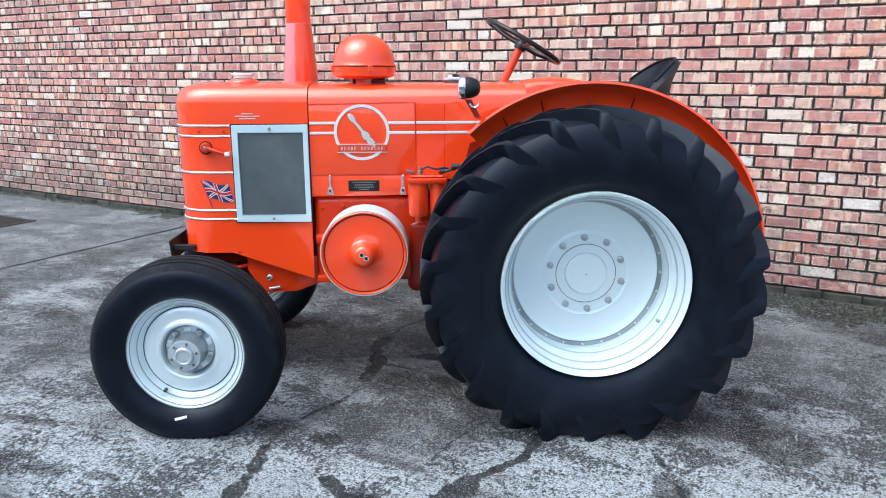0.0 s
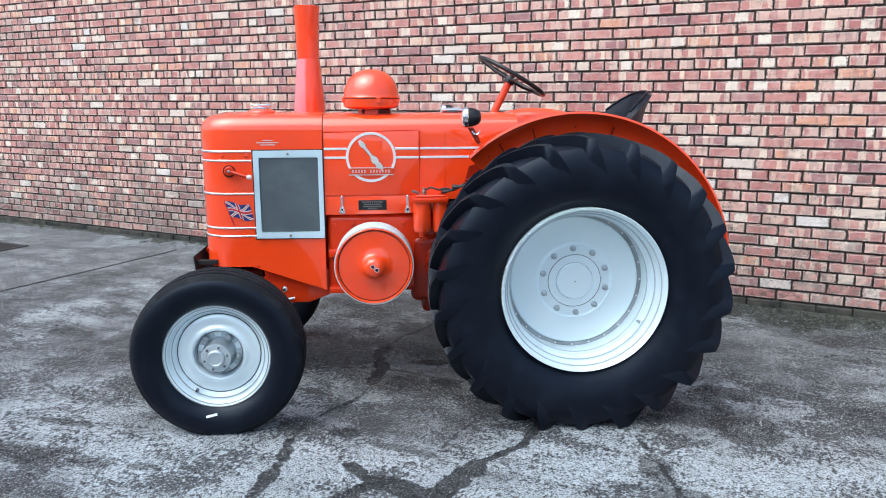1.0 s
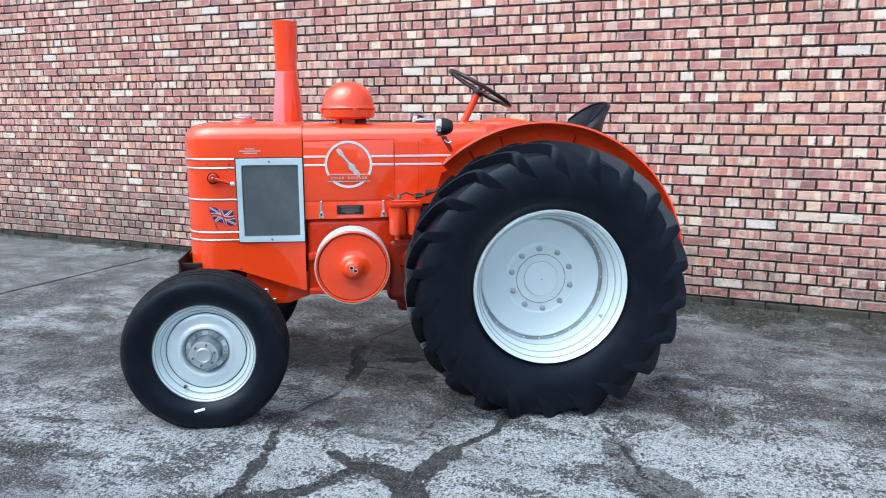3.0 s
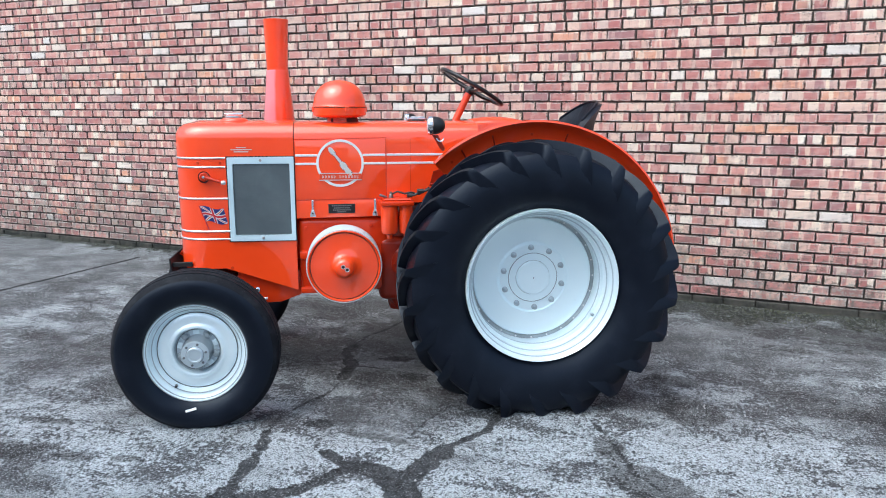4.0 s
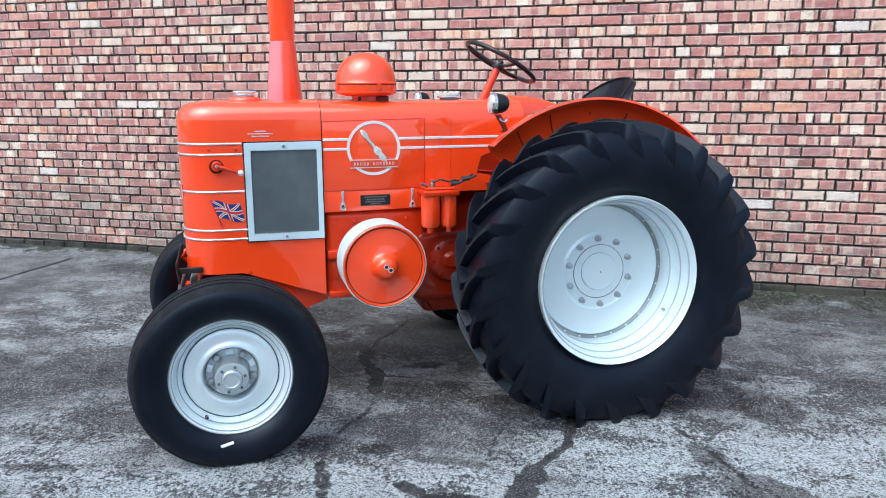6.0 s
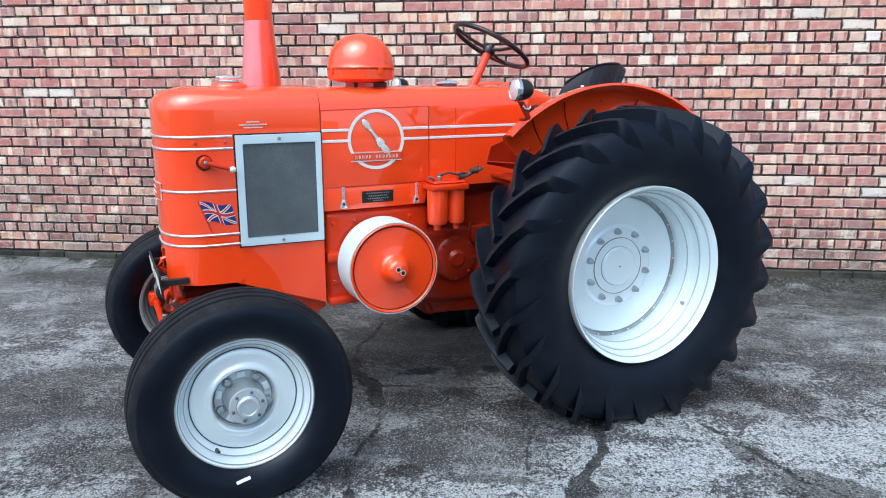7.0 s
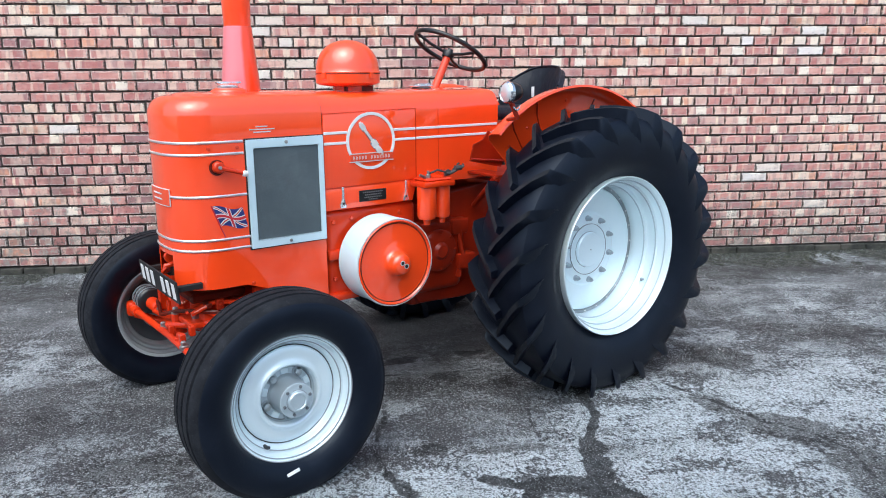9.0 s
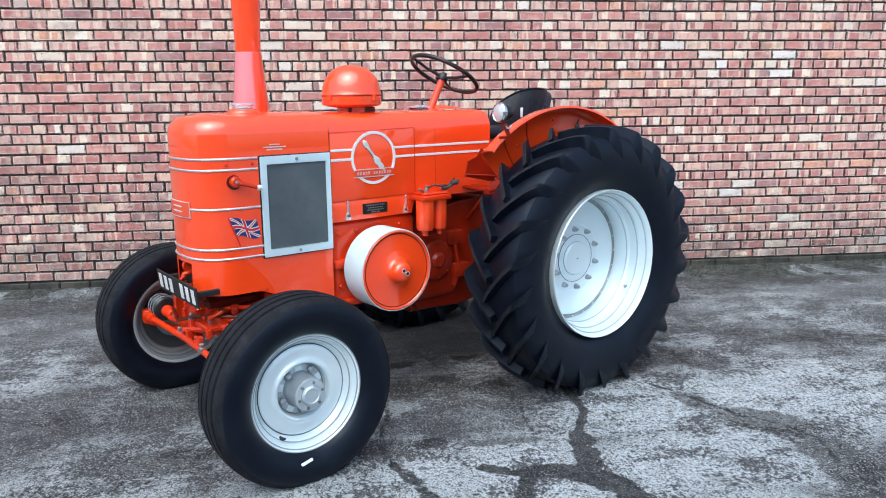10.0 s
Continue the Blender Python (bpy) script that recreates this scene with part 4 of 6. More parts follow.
def build_lower_side():
    """Fixed panel and crankcase below the bonnet."""
    bm = bmesh.new()
    slab(bm, [(-1.199, 0.918), (-0.735, 0.922), (-0.715, 0.985), (-0.715, 1.014), (-1.199, 1.012)], SIDE - 0.001, -0.10, 0.003)
    panel = part("lower_panel", bm, M_PAINT, tractor, "narrow fixed side panel")
    for x in (-1.112, -0.775):
        bm = bmesh.new()
        box(bm, x - 0.006, x + 0.006, SIDE - 0.010, SIDE - 0.003, 0.962, 1.018, 0.002, 1)
        slab(bm, [(x - 0.006, 0.966), (x - 0.015, 0.938), (x - 0.015, 0.926), (x + 0.015, 0.926), (x + 0.015, 0.938), (x + 0.006, 0.966)], SIDE - 0.008, SIDE - 0.001, 0.0015)
        catch = part("bonnet_catch", bm, M_BRIGHT, panel, "bright plated catch")
        bm = bmesh.new()
        ring_plate(bm, x, 0.945, 0.0, 0.0055, SIDE - 0.0095, SIDE - 0.004, 14)
        part("catch_hole", bm, M_GAP, catch, "dark hole")
    bm = bmesh.new()
    box(bm, -1.028, -0.884, SIDE - 0.005, SIDE, 0.943, 0.994, 0.002, 1)
    plate = part("maker_plate", bm, M_BLACK, panel, "small black dealer plate")
    bm = bmesh.new()
    for i, (z, n) in enumerate(((0.984, 11), (0.972, 9), (0.961, 10), (0.951, 5))):
        w = n * 0.0098
        for k in range(n):
            x = -0.956 - w / 2 + (k + 0.5) * 0.0098
            box(bm, x - 0.0032, x + 0.0032, SIDE - 0.0058, SIDE - 0.004, z - 0.0028, z + 0.0028)
    part("lettering", bm, M_STEEL, plate, "worn grey lettering bars")
    # crankcase
    bm = bmesh.new()
    box(bm, -1.195, -0.70, -0.205, 0.205, 0.50, 0.915, 0.03, 3)
    crank = part("crankcase", bm, M_CAST, tractor, "red painted cast crankcase", angle=40)
    for x1, y0, z0, z1 in ((-1.00, -0.225, 0.690, 0.735), (-1.02, -0.230, 0.500, 0.535)):
        bm = bmesh.new()
        box(bm, -1.190, x1, y0, -0.18, z0, z1, 0.009, 2)
        part("casting_rib", bm, M_CAST, crank)
    for x, z in ((-1.155, 0.862), (-1.155, 0.60), (-1.06, 0.870), (-0.80, 0.870)):
        bm = bmesh.new()
        bolt_head(bm, x, -0.205, z, 0.010, 0.009)
        part("bolt", bm, M_CAST, crank)
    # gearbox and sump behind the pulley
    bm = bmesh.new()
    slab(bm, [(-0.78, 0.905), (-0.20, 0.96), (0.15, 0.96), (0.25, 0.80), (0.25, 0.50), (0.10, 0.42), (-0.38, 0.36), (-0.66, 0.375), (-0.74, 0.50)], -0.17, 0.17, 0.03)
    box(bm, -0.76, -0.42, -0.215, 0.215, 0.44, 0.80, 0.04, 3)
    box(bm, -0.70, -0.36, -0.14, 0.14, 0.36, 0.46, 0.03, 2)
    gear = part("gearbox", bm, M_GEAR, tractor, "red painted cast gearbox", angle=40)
    bm = bmesh.new()
    lathe(bm, [(0.105, 0.0), (0.105, -0.02), (0.09, -0.032), (0.045, -0.036), (0.03, -0.05), (0, -0.05)], (-0.585, -0.213, 0.655), "y", 36)
    cover = part("round_cover", bm, M_GEAR, gear)
    for k in range(8):
        a = 2 * math.pi * k / 8
        bm = bmesh.new()
        bolt_head(bm, -0.585 + 0.09 * math.cos(a), -0.238, 0.655 + 0.09 * math.sin(a), 0.008, 0.010)
        part("bolt", bm, M_GEAR, cover)
    bm = bmesh.new()
    tube(bm, [(-0.50, -0.19, 0.80), (-0.45, -0.22, 0.74), (-0.44, -0.23, 0.60), (-0.46, -0.22, 0.50)], 0.016, 8)
    box(bm, -0.50, -0.40, -0.235, -0.17, 0.72, 0.80, 0.012, 2)
    box(bm, -0.47, -0.36, -0.245, -0.17, 0.54, 0.62, 0.012, 2)
    part("linkage", bm, M_GEAR, gear)
    # rear axle
    bm = bmesh.new()
    lathe(bm, [(0.20, -0.17), (0.20, 0.17)], (0, 0, 0.66), "y", 32)
    for s in (-1, 1):
        lathe(bm, [(0.17, s * 0.17), (0.13, s * 0.24), (0.10, s * 0.30), (0.095, s * 0.60), (0.13, s * 0.62), (0.13, s * 0.645), (0.0, s * 0.645)], (0, 0, 0.66), "y", 32)
    part("rear_axle", bm, M_GEAR, tractor)
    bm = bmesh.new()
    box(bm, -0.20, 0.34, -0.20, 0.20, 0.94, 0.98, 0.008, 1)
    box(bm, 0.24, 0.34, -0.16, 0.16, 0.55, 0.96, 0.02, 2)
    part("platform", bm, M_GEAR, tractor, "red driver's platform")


def build_pulley():
    cx, cz, face = -0.951, 0.683, 0.262 - MID
    bm = bmesh.new()
    lathe(bm, [(0.192, 0.0), (0.199, 0.002), (0.2005, 0.010), (0.198, 0.085), (0.1995, 0.160), (0.192, 0.163)], (cx, face, cz), "y", 80)
    drum = part("belt_pulley", bm, M_FRAME, tractor, "belt pulley with white painted rim")
    bm = bmesh.new()
    lathe(bm, [(0.193, 0.000), (0.193, -0.003), (0.189, -0.006), (0.184, -0.002), (0.181, 0.004), (0.175, 0.004), (0.105, -0.002), (0.070, -0.006), (0.059, -0.013), (0.053, -0.026), (0.049, -0.044), (0.043, -0.057), (0.032, -0.064), (0, -0.065)], (cx, face, cz), "y", 80)
    disc = part("pulley_disc", bm, M_PAINT, drum, "orange-red pulley disc")
    bm = bmesh.new()
    ring_plate(bm, cx, cz, 0.1772, 0.1805, face + 0.0025, face + 0.006, 80)
    part("pulley_groove", bm, M_GAP, drum, "dark groove line")
    bm = bmesh.new()
    ring_plate(bm, cx, cz, 0.1945, 0.1982, face - 0.003, face + 0.002, 80)
    part("pulley_edge", bm, M_TRIM, drum, "worn bright edge")
    for dx, dz in ((-0.010, 0.008), (0.010, -0.008)):
        bm = bmesh.new()
        ring_plate(bm, cx + 0.004 + dx, cz + 0.002 + dz, 0.0, 0.0085, face - 0.0655, face - 0.05, 16)
        hole = part("pulley_hole", bm, M_GAP, drum, "dark hole")
        bm = bmesh.new()
        ring_plate(bm, cx + 0.004 + dx, cz + 0.002 + dz, 0.0085, 0.0118, face - 0.0660, face - 0.05, 16)
        part("hole_edge", bm, M_TRIM, hole, "paint worn to bright metal")
    bm = bmesh.new()
    lathe(bm, [(0.08, 0.0), (0.08, 0.12)], (cx, face + 0.05, cz), "y", 24)
    part("pulley_shaft", bm, M_CAST, drum)


def build_filters():
    """Twin fuel filters on one bracket, with a pipe."""
    y = 0.355 - MID
    bm = bmesh.new()
    box(bm, -0.752, -0.572, y - 0.045, y + 0.08, 0.990, 1.018, 0.008, 2)
    box(bm, -0.738, -0.585, y - 0.035, y + 0.07, 1.018, 1.030, 0.006, 1)
    bracket = part("fuel_filter", bm, M_CAST, tractor, "twin red fuel filters")
    for x, r in ((-0.703, 0.046), (-0.612, 0.038)):
        bm = bmesh.new()
        lathe(bm, [(r * 0.96, 0.165), (r, 0.155), (r, 0.020), (r * 0.85, 0.006), (r * 0.4, 0.0), (r * 0.35, -0.022), (0, -0.024)], (x, y + 0.01, 0.832), "z", 28)
        part("filter_bowl", bm, M_PAINT, bracket)
        bm = bmesh.new()
        lathe(bm, [(0.012, 0), (0.012, 0.018), (0.007, 0.022), (0.007, 0.036), (0, 0.036)], (x + 0.01, y + 0.01, 1.028), "z", 8)
        part("filter_nut", bm, M_STEEL if x < -0.65 else M_CAST, bracket)
    bm = bmesh.new()
    tube(bm, [(-0.755, y - 0.01, 1.050), (-0.735, y - 0.01, 1.042), (-0.72, y, 1.035)], 0.007, 8)
    part("pipe_stub", bm, M_STEEL, bracket)
    bm = bmesh.new()
    tube(bm, [(-0.600, y, 1.045), (-0.570, y - 0.01, 1.046), (-0.540, y - 0.015, 1.060), (-0.500, y - 0.01, 1.072), (-0.470, y + 0.03, 1.074)], 0.0065, 8)
    lathe(bm, [(0, -0.018), (0.013, -0.018), (0.013, 0.018), (0, 0.018)], (-0.535, y - 0.015, 1.068), "x", 6)
    lathe(bm, [(0, -0.014), (0.012, -0.014), (0.012, 0.014), (0, 0.014)], (-0.592, y - 0.005, 1.045), "x", 6)
    tube(bm, [(-0.69, y + 0.01, 1.050), (-0.66, y - 0.02, 1.068), (-0.62, y - 0.02, 1.055), (-0.585, y, 1.060), (-0.54, y + 0.03, 1.045), (-0.48, y + 0.05, 1.080)], 0.005, 8)
    part("fuel_pipe", bm, M_DULL, bracket, "dark fuel pipe with unions")


def build_top_fittings():
    # filler cap
    bm = bmesh.new()
    cy = 0.625 - MID
    lathe(bm, [(0.075, -0.006), (0.075, 0.004), (0.070, 0.012), (0.056, 0.019), (0.0, 0.021)], (-1.527, cy, TOP - 0.002), "z", 36)
    neck = part("filler_neck", bm, M_PAINT, tractor)
    bm = bmesh.new()
    lathe(bm, [(0.040, 0.0), (0.047, 0.002), (0.047, 0.008), (0.040, 0.011), (0.042, 0.018), (0.034, 0.022), (0, 0.023)], (-1.527, cy, TOP + 0.017), "z", 28)
    box(bm, -1.527 - 0.052, -1.527 + 0.052, cy - 0.014, cy + 0.014, TOP + 0.032, TOP + 0.044, 0.004, 2)
    part("filler_cap", bm, M_BRIGHT, neck, "bright metal filler cap")
    # exhaust chimney: a flared lower length and a straight pipe that slips into it
    ex, ey = -1.312, 1.01 - MID
    bm = bmesh.new()
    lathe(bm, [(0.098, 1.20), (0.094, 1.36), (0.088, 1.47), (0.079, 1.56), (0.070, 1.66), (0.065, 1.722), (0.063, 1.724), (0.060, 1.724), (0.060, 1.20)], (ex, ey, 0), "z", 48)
    lower = part("chimney", bm, M_SKY_PINK, tractor, "tall orange-red exhaust chimney")
    bm = bmesh.new()
    lathe(bm, [(0.060, 1.70), (0.0615, 1.73), (0.066, 1.86), (0.0715, 2.000), (0.0725, 2.012), (0.068, 2.013), (0.065, 2.00), (0.058, 1.72)], (ex, ey, 0), "z", 48)
    part("chimney_pipe", bm, M_PAINT, lower, "bright orange upper pipe")
    bm = bmesh.new()
    tube(bm, [(ex, ey, 1.25), (ex, ey - 0.01, 1.12), (ex + 0.02, ey - 0.12, 1.02), (ex + 0.03, ey - 0.25, 1.00)], 0.06, 16)
    part("chimney_elbow", bm, M_CAST, lower)
    # domed air cleaner
    dx, dy, r = -0.954, 0.625 - MID, 0.146
    bm = bmesh.new()
    prof = [(r * 0.55, -0.012), (r * 0.9, -0.004), (r, 0.004), (r + 0.002, 0.042)]
    lathe(bm, prof + [(r - 0.004, 0.046)], (dx, dy, 1.462), "z", 56)
    lathe(bm, [(0.07, -0.055), (0.07, -0.006)], (dx, dy, 1.462), "z", 24)
    bowl = part("air_cleaner", bm, M_PAINT, tractor, "domed orange-red air cleaner")
    bm = bmesh.new()
    hgt = 0.136
    lathe(bm, [(r + 0.001, 0.0), (r + 0.003, 0.006), (r - 0.001, 0.012)] + [((r - 0.002) * math.cos(radians(a)) ** 0.85, 0.012 + hgt * math.sin(radians(a))) for a in (6, 14, 22, 30, 38, 46, 54, 62, 70, 78, 84)] + [(0, 0.012 + hgt)], (dx, dy, 1.508), "z", 56)
    part("dome_lid", bm, M_PAINT, bowl)
    bm = bmesh.new()
    lathe(bm, [(r + 0.0015, 0.0), (r + 0.0015, 0.003)], (dx, dy, 1.5055), "z", 56)
    part("dome_seam", bm, M_GAP, bowl, "dark seam")
    for a in (-75, 15, 105, 195):
        bm = bmesh.new()
        m = pose(dx, dy, 0, 0, 0, a)
        box(bm, r - 0.001, r + 0.009, -0.011, 0.011, 1.484, 1.514, 0.003, 1, m)
        part("dome_clip", bm, M_PAINT, bowl)
    bm = bmesh.new()
    box(bm, dx - 0.05, dx + 0.10, dy - 0.06, dy + 0.06, 1.425, 1.452, 0.004, 1)
    part("cleaner_bracket", bm, M_DARK_RED, bowl)
    # small tank cap further back: a low neck with a flat hinged lid
    tx, ty = -0.525, -0.013
    bm = bmesh.new()
    lathe(bm, [(0.050, -0.004), (0.050, 0.006), (0.044, 0.010), (0, 0.010)], (tx, ty, TOP - 0.004), "z", 28)
    neck = part("tank_neck", bm, M_DULL, tractor, "dark tank neck")
    bm = bmesh.new()
    box(bm, tx - 0.056, tx + 0.052, ty - 0.030, ty + 0.030, TOP + 0.006, TOP + 0.016, 0.003, 2)
    box(bm, tx - 0.030, tx + 0.046, ty - 0.018, ty + 0.018, TOP + 0.016, TOP + 0.022, 0.002, 1)
    part("tank_lid", bm, M_BRIGHT, neck, "bright flat lid")


def build_steering():
    hub = Vector((-0.176, 0.220, 1.607))
    foot = Vector((-0.292, 0.232, 1.370))
    way = (hub - foot).normalized()
    bm = bmesh.new()
    tube(bm, [foot, hub - way * 0.02], 0.021, 16)
    column = part("steering_column", bm, M_FLUE, tractor, "red steering column")
    lean = Vector((math.sin(radians(30)), -0.02, math.cos(radians(30))))
    tilt = Vector((0, 0, 1)).rotation_difference(lean).to_matrix().to_4x4()
    m = Matrix.Translation(hub) @ tilt
    bm = bmesh.new()
    pts = [m @ Vector((0.205 * math.cos(2 * math.pi * k / 48), 0.205 * math.sin(2 * math.pi * k / 48), 0.022)) for k in range(48)]
    tube(bm, pts, 0.0125, 12, closed=True)
    wheel = part("steering_wheel", bm, M_BLACK, column, "black three-spoke steering wheel")
    for a in (35, 155, 275):
        bm = bmesh.new()
        d = Vector((math.cos(radians(a)), math.sin(radians(a)), 0))
        tube(bm, [m @ (d * 0.02), m @ (d * 0.11 + Vector((0, 0, 0.004))), m @ (d * 0.202 + Vector((0, 0, 0.020)))], 0.0085, 8)
        part("spoke", bm, M_BLACK, wheel)
    bm = bmesh.new()
    lathe(bm, [(0.030, -0.022), (0.034, 0.0), (0.030, 0.012), (0.016, 0.016), (0.016, 0.028), (0, 0.030)], (0, 0, 0), "z", 20, m)
    part("wheel_hub", bm, M_BLACK, wheel)


def build_seat():
    """Bucket seat in black vinyl."""
    cy = 0.90 - MID
    bm = bmesh.new()
    rows = []
    for i in range(13):
        a = -1.0 + 2.0 * i / 12
        bend = 0.155 * abs(a) ** 2.4
        y = cy + 0.228 * a
        col = []
        for k in range(9):
            t = k / 8
            z = 1.285 + (0.256 - 0.11 * abs(a) ** 3.0) * t
            x = 0.557 + 0.053 * t - bend - 0.02 * math.sin(math.pi * t)
            col.append(bm.verts.new((x, y, z)))
        rows.append(col)
    for p, q in zip(rows, rows[1:]):
        for k in range(8):
            bm.faces.new((p[k], p[k + 1], q[k + 1], q[k]))
    shell(bm, 0.032)
    back_ob = part("seat", bm, M_VINYL, tractor, "black vinyl bucket seat", angle=60)
    bm = bmesh.new()
    rim = []
    for i in range(25):
        a = -1.0 + 2.0 * i / 24
        rim.append((0.610 - 0.155 * abs(a) ** 2.4, cy + 0.228 * a, 1.543 - 0.11 * abs(a) ** 3.0))
    tube(bm, rim, 0.007, 6)
    part("seat_piping", bm, M_VINYL, back_ob)
    bm = bmesh.new()
    box(bm, 0.19, 0.57, cy - 0.22, cy + 0.22, 1.235, 1.315, 0.035, 4)
    part("seat_cushion", bm, M_VINYL, back_ob)
    bm = bmesh.new()
    box(bm, 0.243, 0.262, cy - 0.238, cy - 0.232, 1.372, 1.430, 0.002, 2, None)
    part("seat_tag", bm, M_WHITE, back_ob, "small pale tag")
    bm = bmesh.new()
    box(bm, 0.30, 0.36, cy - 0.05, cy + 0.05, 0.97, 1.24, 0.01, 1)
    part("seat_post", bm, M_CAST, back_ob)


def build_mudguard(s):
    """Curved guard inside one rear wheel: upright plate with a rolled lip. s: -1 near, 1 far."""
    cx, cz, R = 0.035, 0.672, 0.775
    y_in = s * (MID - 0.205)
    y_out = s * (MID - 0.095)
    a0, a1, n = 133.0, 8.0, 44
    bm = bmesh.new()
    rows = []
    for i in range(n + 1):
        a = radians(a0 + (a1 - a0) * i / n)
        c, q = math.cos(a), math.sin(a)
        inner = 0.50 if i > 3 else 0.55
        sect = [(inner, y_in), (0.66, y_in), (R - 0.045, y_in), (R - 0.020, y_in + (y_out - y_in) * 0.15), (R - 0.004, y_in + (y_out - y_in) * 0.5), (R, y_out), (R - 0.010, y_out + s * 0.004)]
        rows.append([bm.verts.new((cx + r * c, y, cz + r * q)) for r, y in sect])
    for p, q in zip(rows, rows[1:]):
        for k in range(len(p) - 1):
            bm.faces.new((p[k], p[k + 1], q[k + 1], q[k]))
    shell(bm, 0.004)
    guard = part("mudguard", bm, M_PAINT, tractor, "curved orange-red mudguard", angle=50)
    for a in (121, 107, 75, 40):
        bm = bmesh.new()
        c, q = math.cos(radians(a)), math.sin(radians(a))
        tube(bm, [(cx + r * c, y_in + s * 0.003 - (0 if r < R - 0.05 else s * -0.02), cz + r * q) for r in (0.56, 0.66, R - 0.05)], 0.004, 6)
        part("guard_seam", bm, M_GEAR, guard, "welded seam")
    for a, r in ((127, 0.62), (114, 0.63), (127, 0.70), (90, 0.70), (57, 0.70)):
        bm = bmesh.new()
        bolt_head(bm, cx + r * math.cos(radians(a)), y_in + s * 0.004, cz + r * math.sin(radians(a)), 0.008, 0.006, s)
        part("guard_bolt", bm, M_CAST, guard)
    # shade inside the guard is painted by the stay's darker red
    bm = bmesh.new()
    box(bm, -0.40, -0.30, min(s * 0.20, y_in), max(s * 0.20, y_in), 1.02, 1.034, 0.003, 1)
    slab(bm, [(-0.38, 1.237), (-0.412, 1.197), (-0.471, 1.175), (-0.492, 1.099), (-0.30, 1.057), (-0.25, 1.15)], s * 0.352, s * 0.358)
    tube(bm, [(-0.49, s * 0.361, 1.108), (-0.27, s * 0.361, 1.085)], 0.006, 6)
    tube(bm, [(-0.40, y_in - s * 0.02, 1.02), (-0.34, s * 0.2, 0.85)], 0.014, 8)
    part("guard_stay", bm, M_GEAR, guard, "red stay plate with shade in its colour")
    return guard


def build_headlamp(s):
    """Small round lamp on a bent bracket in front of the mudguard."""
    x, y, z = -0.500, s * (MID - 0.010), 1.424
    m = Matrix.Translation((x, y, z)) @ Matrix.Rotation(radians(4 * s), 4, "Z")
    bm = bmesh.new()
    lathe(bm, [(0.0, 0.052), (0.017, 0.049), (0.031, 0.040), (0.040, 0.021), (0.0435, 0.0), (0.0435, -0.012)], (0, 0, 0), "x", 32, m)
    shell = part("headlamp", bm, M_BLACK, tractor, "small round black headlamp")
    bm = bmesh.new()
    lathe(bm, [(0.0435, -0.008), (0.0470, -0.012), (0.0470, -0.026), (0.042, -0.033), (0.039, -0.030)], (0, 0, 0), "x", 32, m)
    part("lamp_rim", bm, M_CHROME, shell, "bright lamp rim")
    bm = bmesh.new()
    lathe(bm, [(0.040, -0.029), (0.029, -0.035), (0.015, -0.038), (0, -0.039)], (0, 0, 0), "x", 32, m)
    part("lamp_lens", bm, M_GLASS, shell, "clear lamp glass")
    bm = bmesh.new()
    slab(bm, [(x - 0.012, z - 0.046), (x + 0.016, z - 0.046), (x + 0.050, z - 0.112), (x + 0.030, z - 0.118)], y - 0.003, y + 0.003, 0.001)
    tube(bm, [(x + 0.040, y, z - 0.112), (x + 0.046, y - s * 0.04, z - 0.118), (x + 0.052, y - s * 0.08, z - 0.122)], 0.008, 8)
    bolt_head(bm, x + 0.002, y + s * 0.003, z - 0.054, 0.008, 0.008, s)
    part("lamp_bracket", bm, M_GEAR, shell, "bent dark red lamp bracket")
    bm = bmesh.new()
    tube(bm, [(x + 0.008, y + s * 0.006, z - 0.062), (x + 0.016, y + s * 0.009, z - 0.074), (x + 0.030, y + s * 0.010, z - 0.078), (x + 0.041, y + s * 0.009, z - 0.070), (x + 0.042, y + s * 0.006, z - 0.060)], 0.0042, 8)
    part("bracket_hook", bm, M_BRIGHT, shell, "small bright hook")


def clamp_floor(bm, floor=0.001):
    for v in bm.verts:
        if v.co.z < floor:
            v.co.z = floor


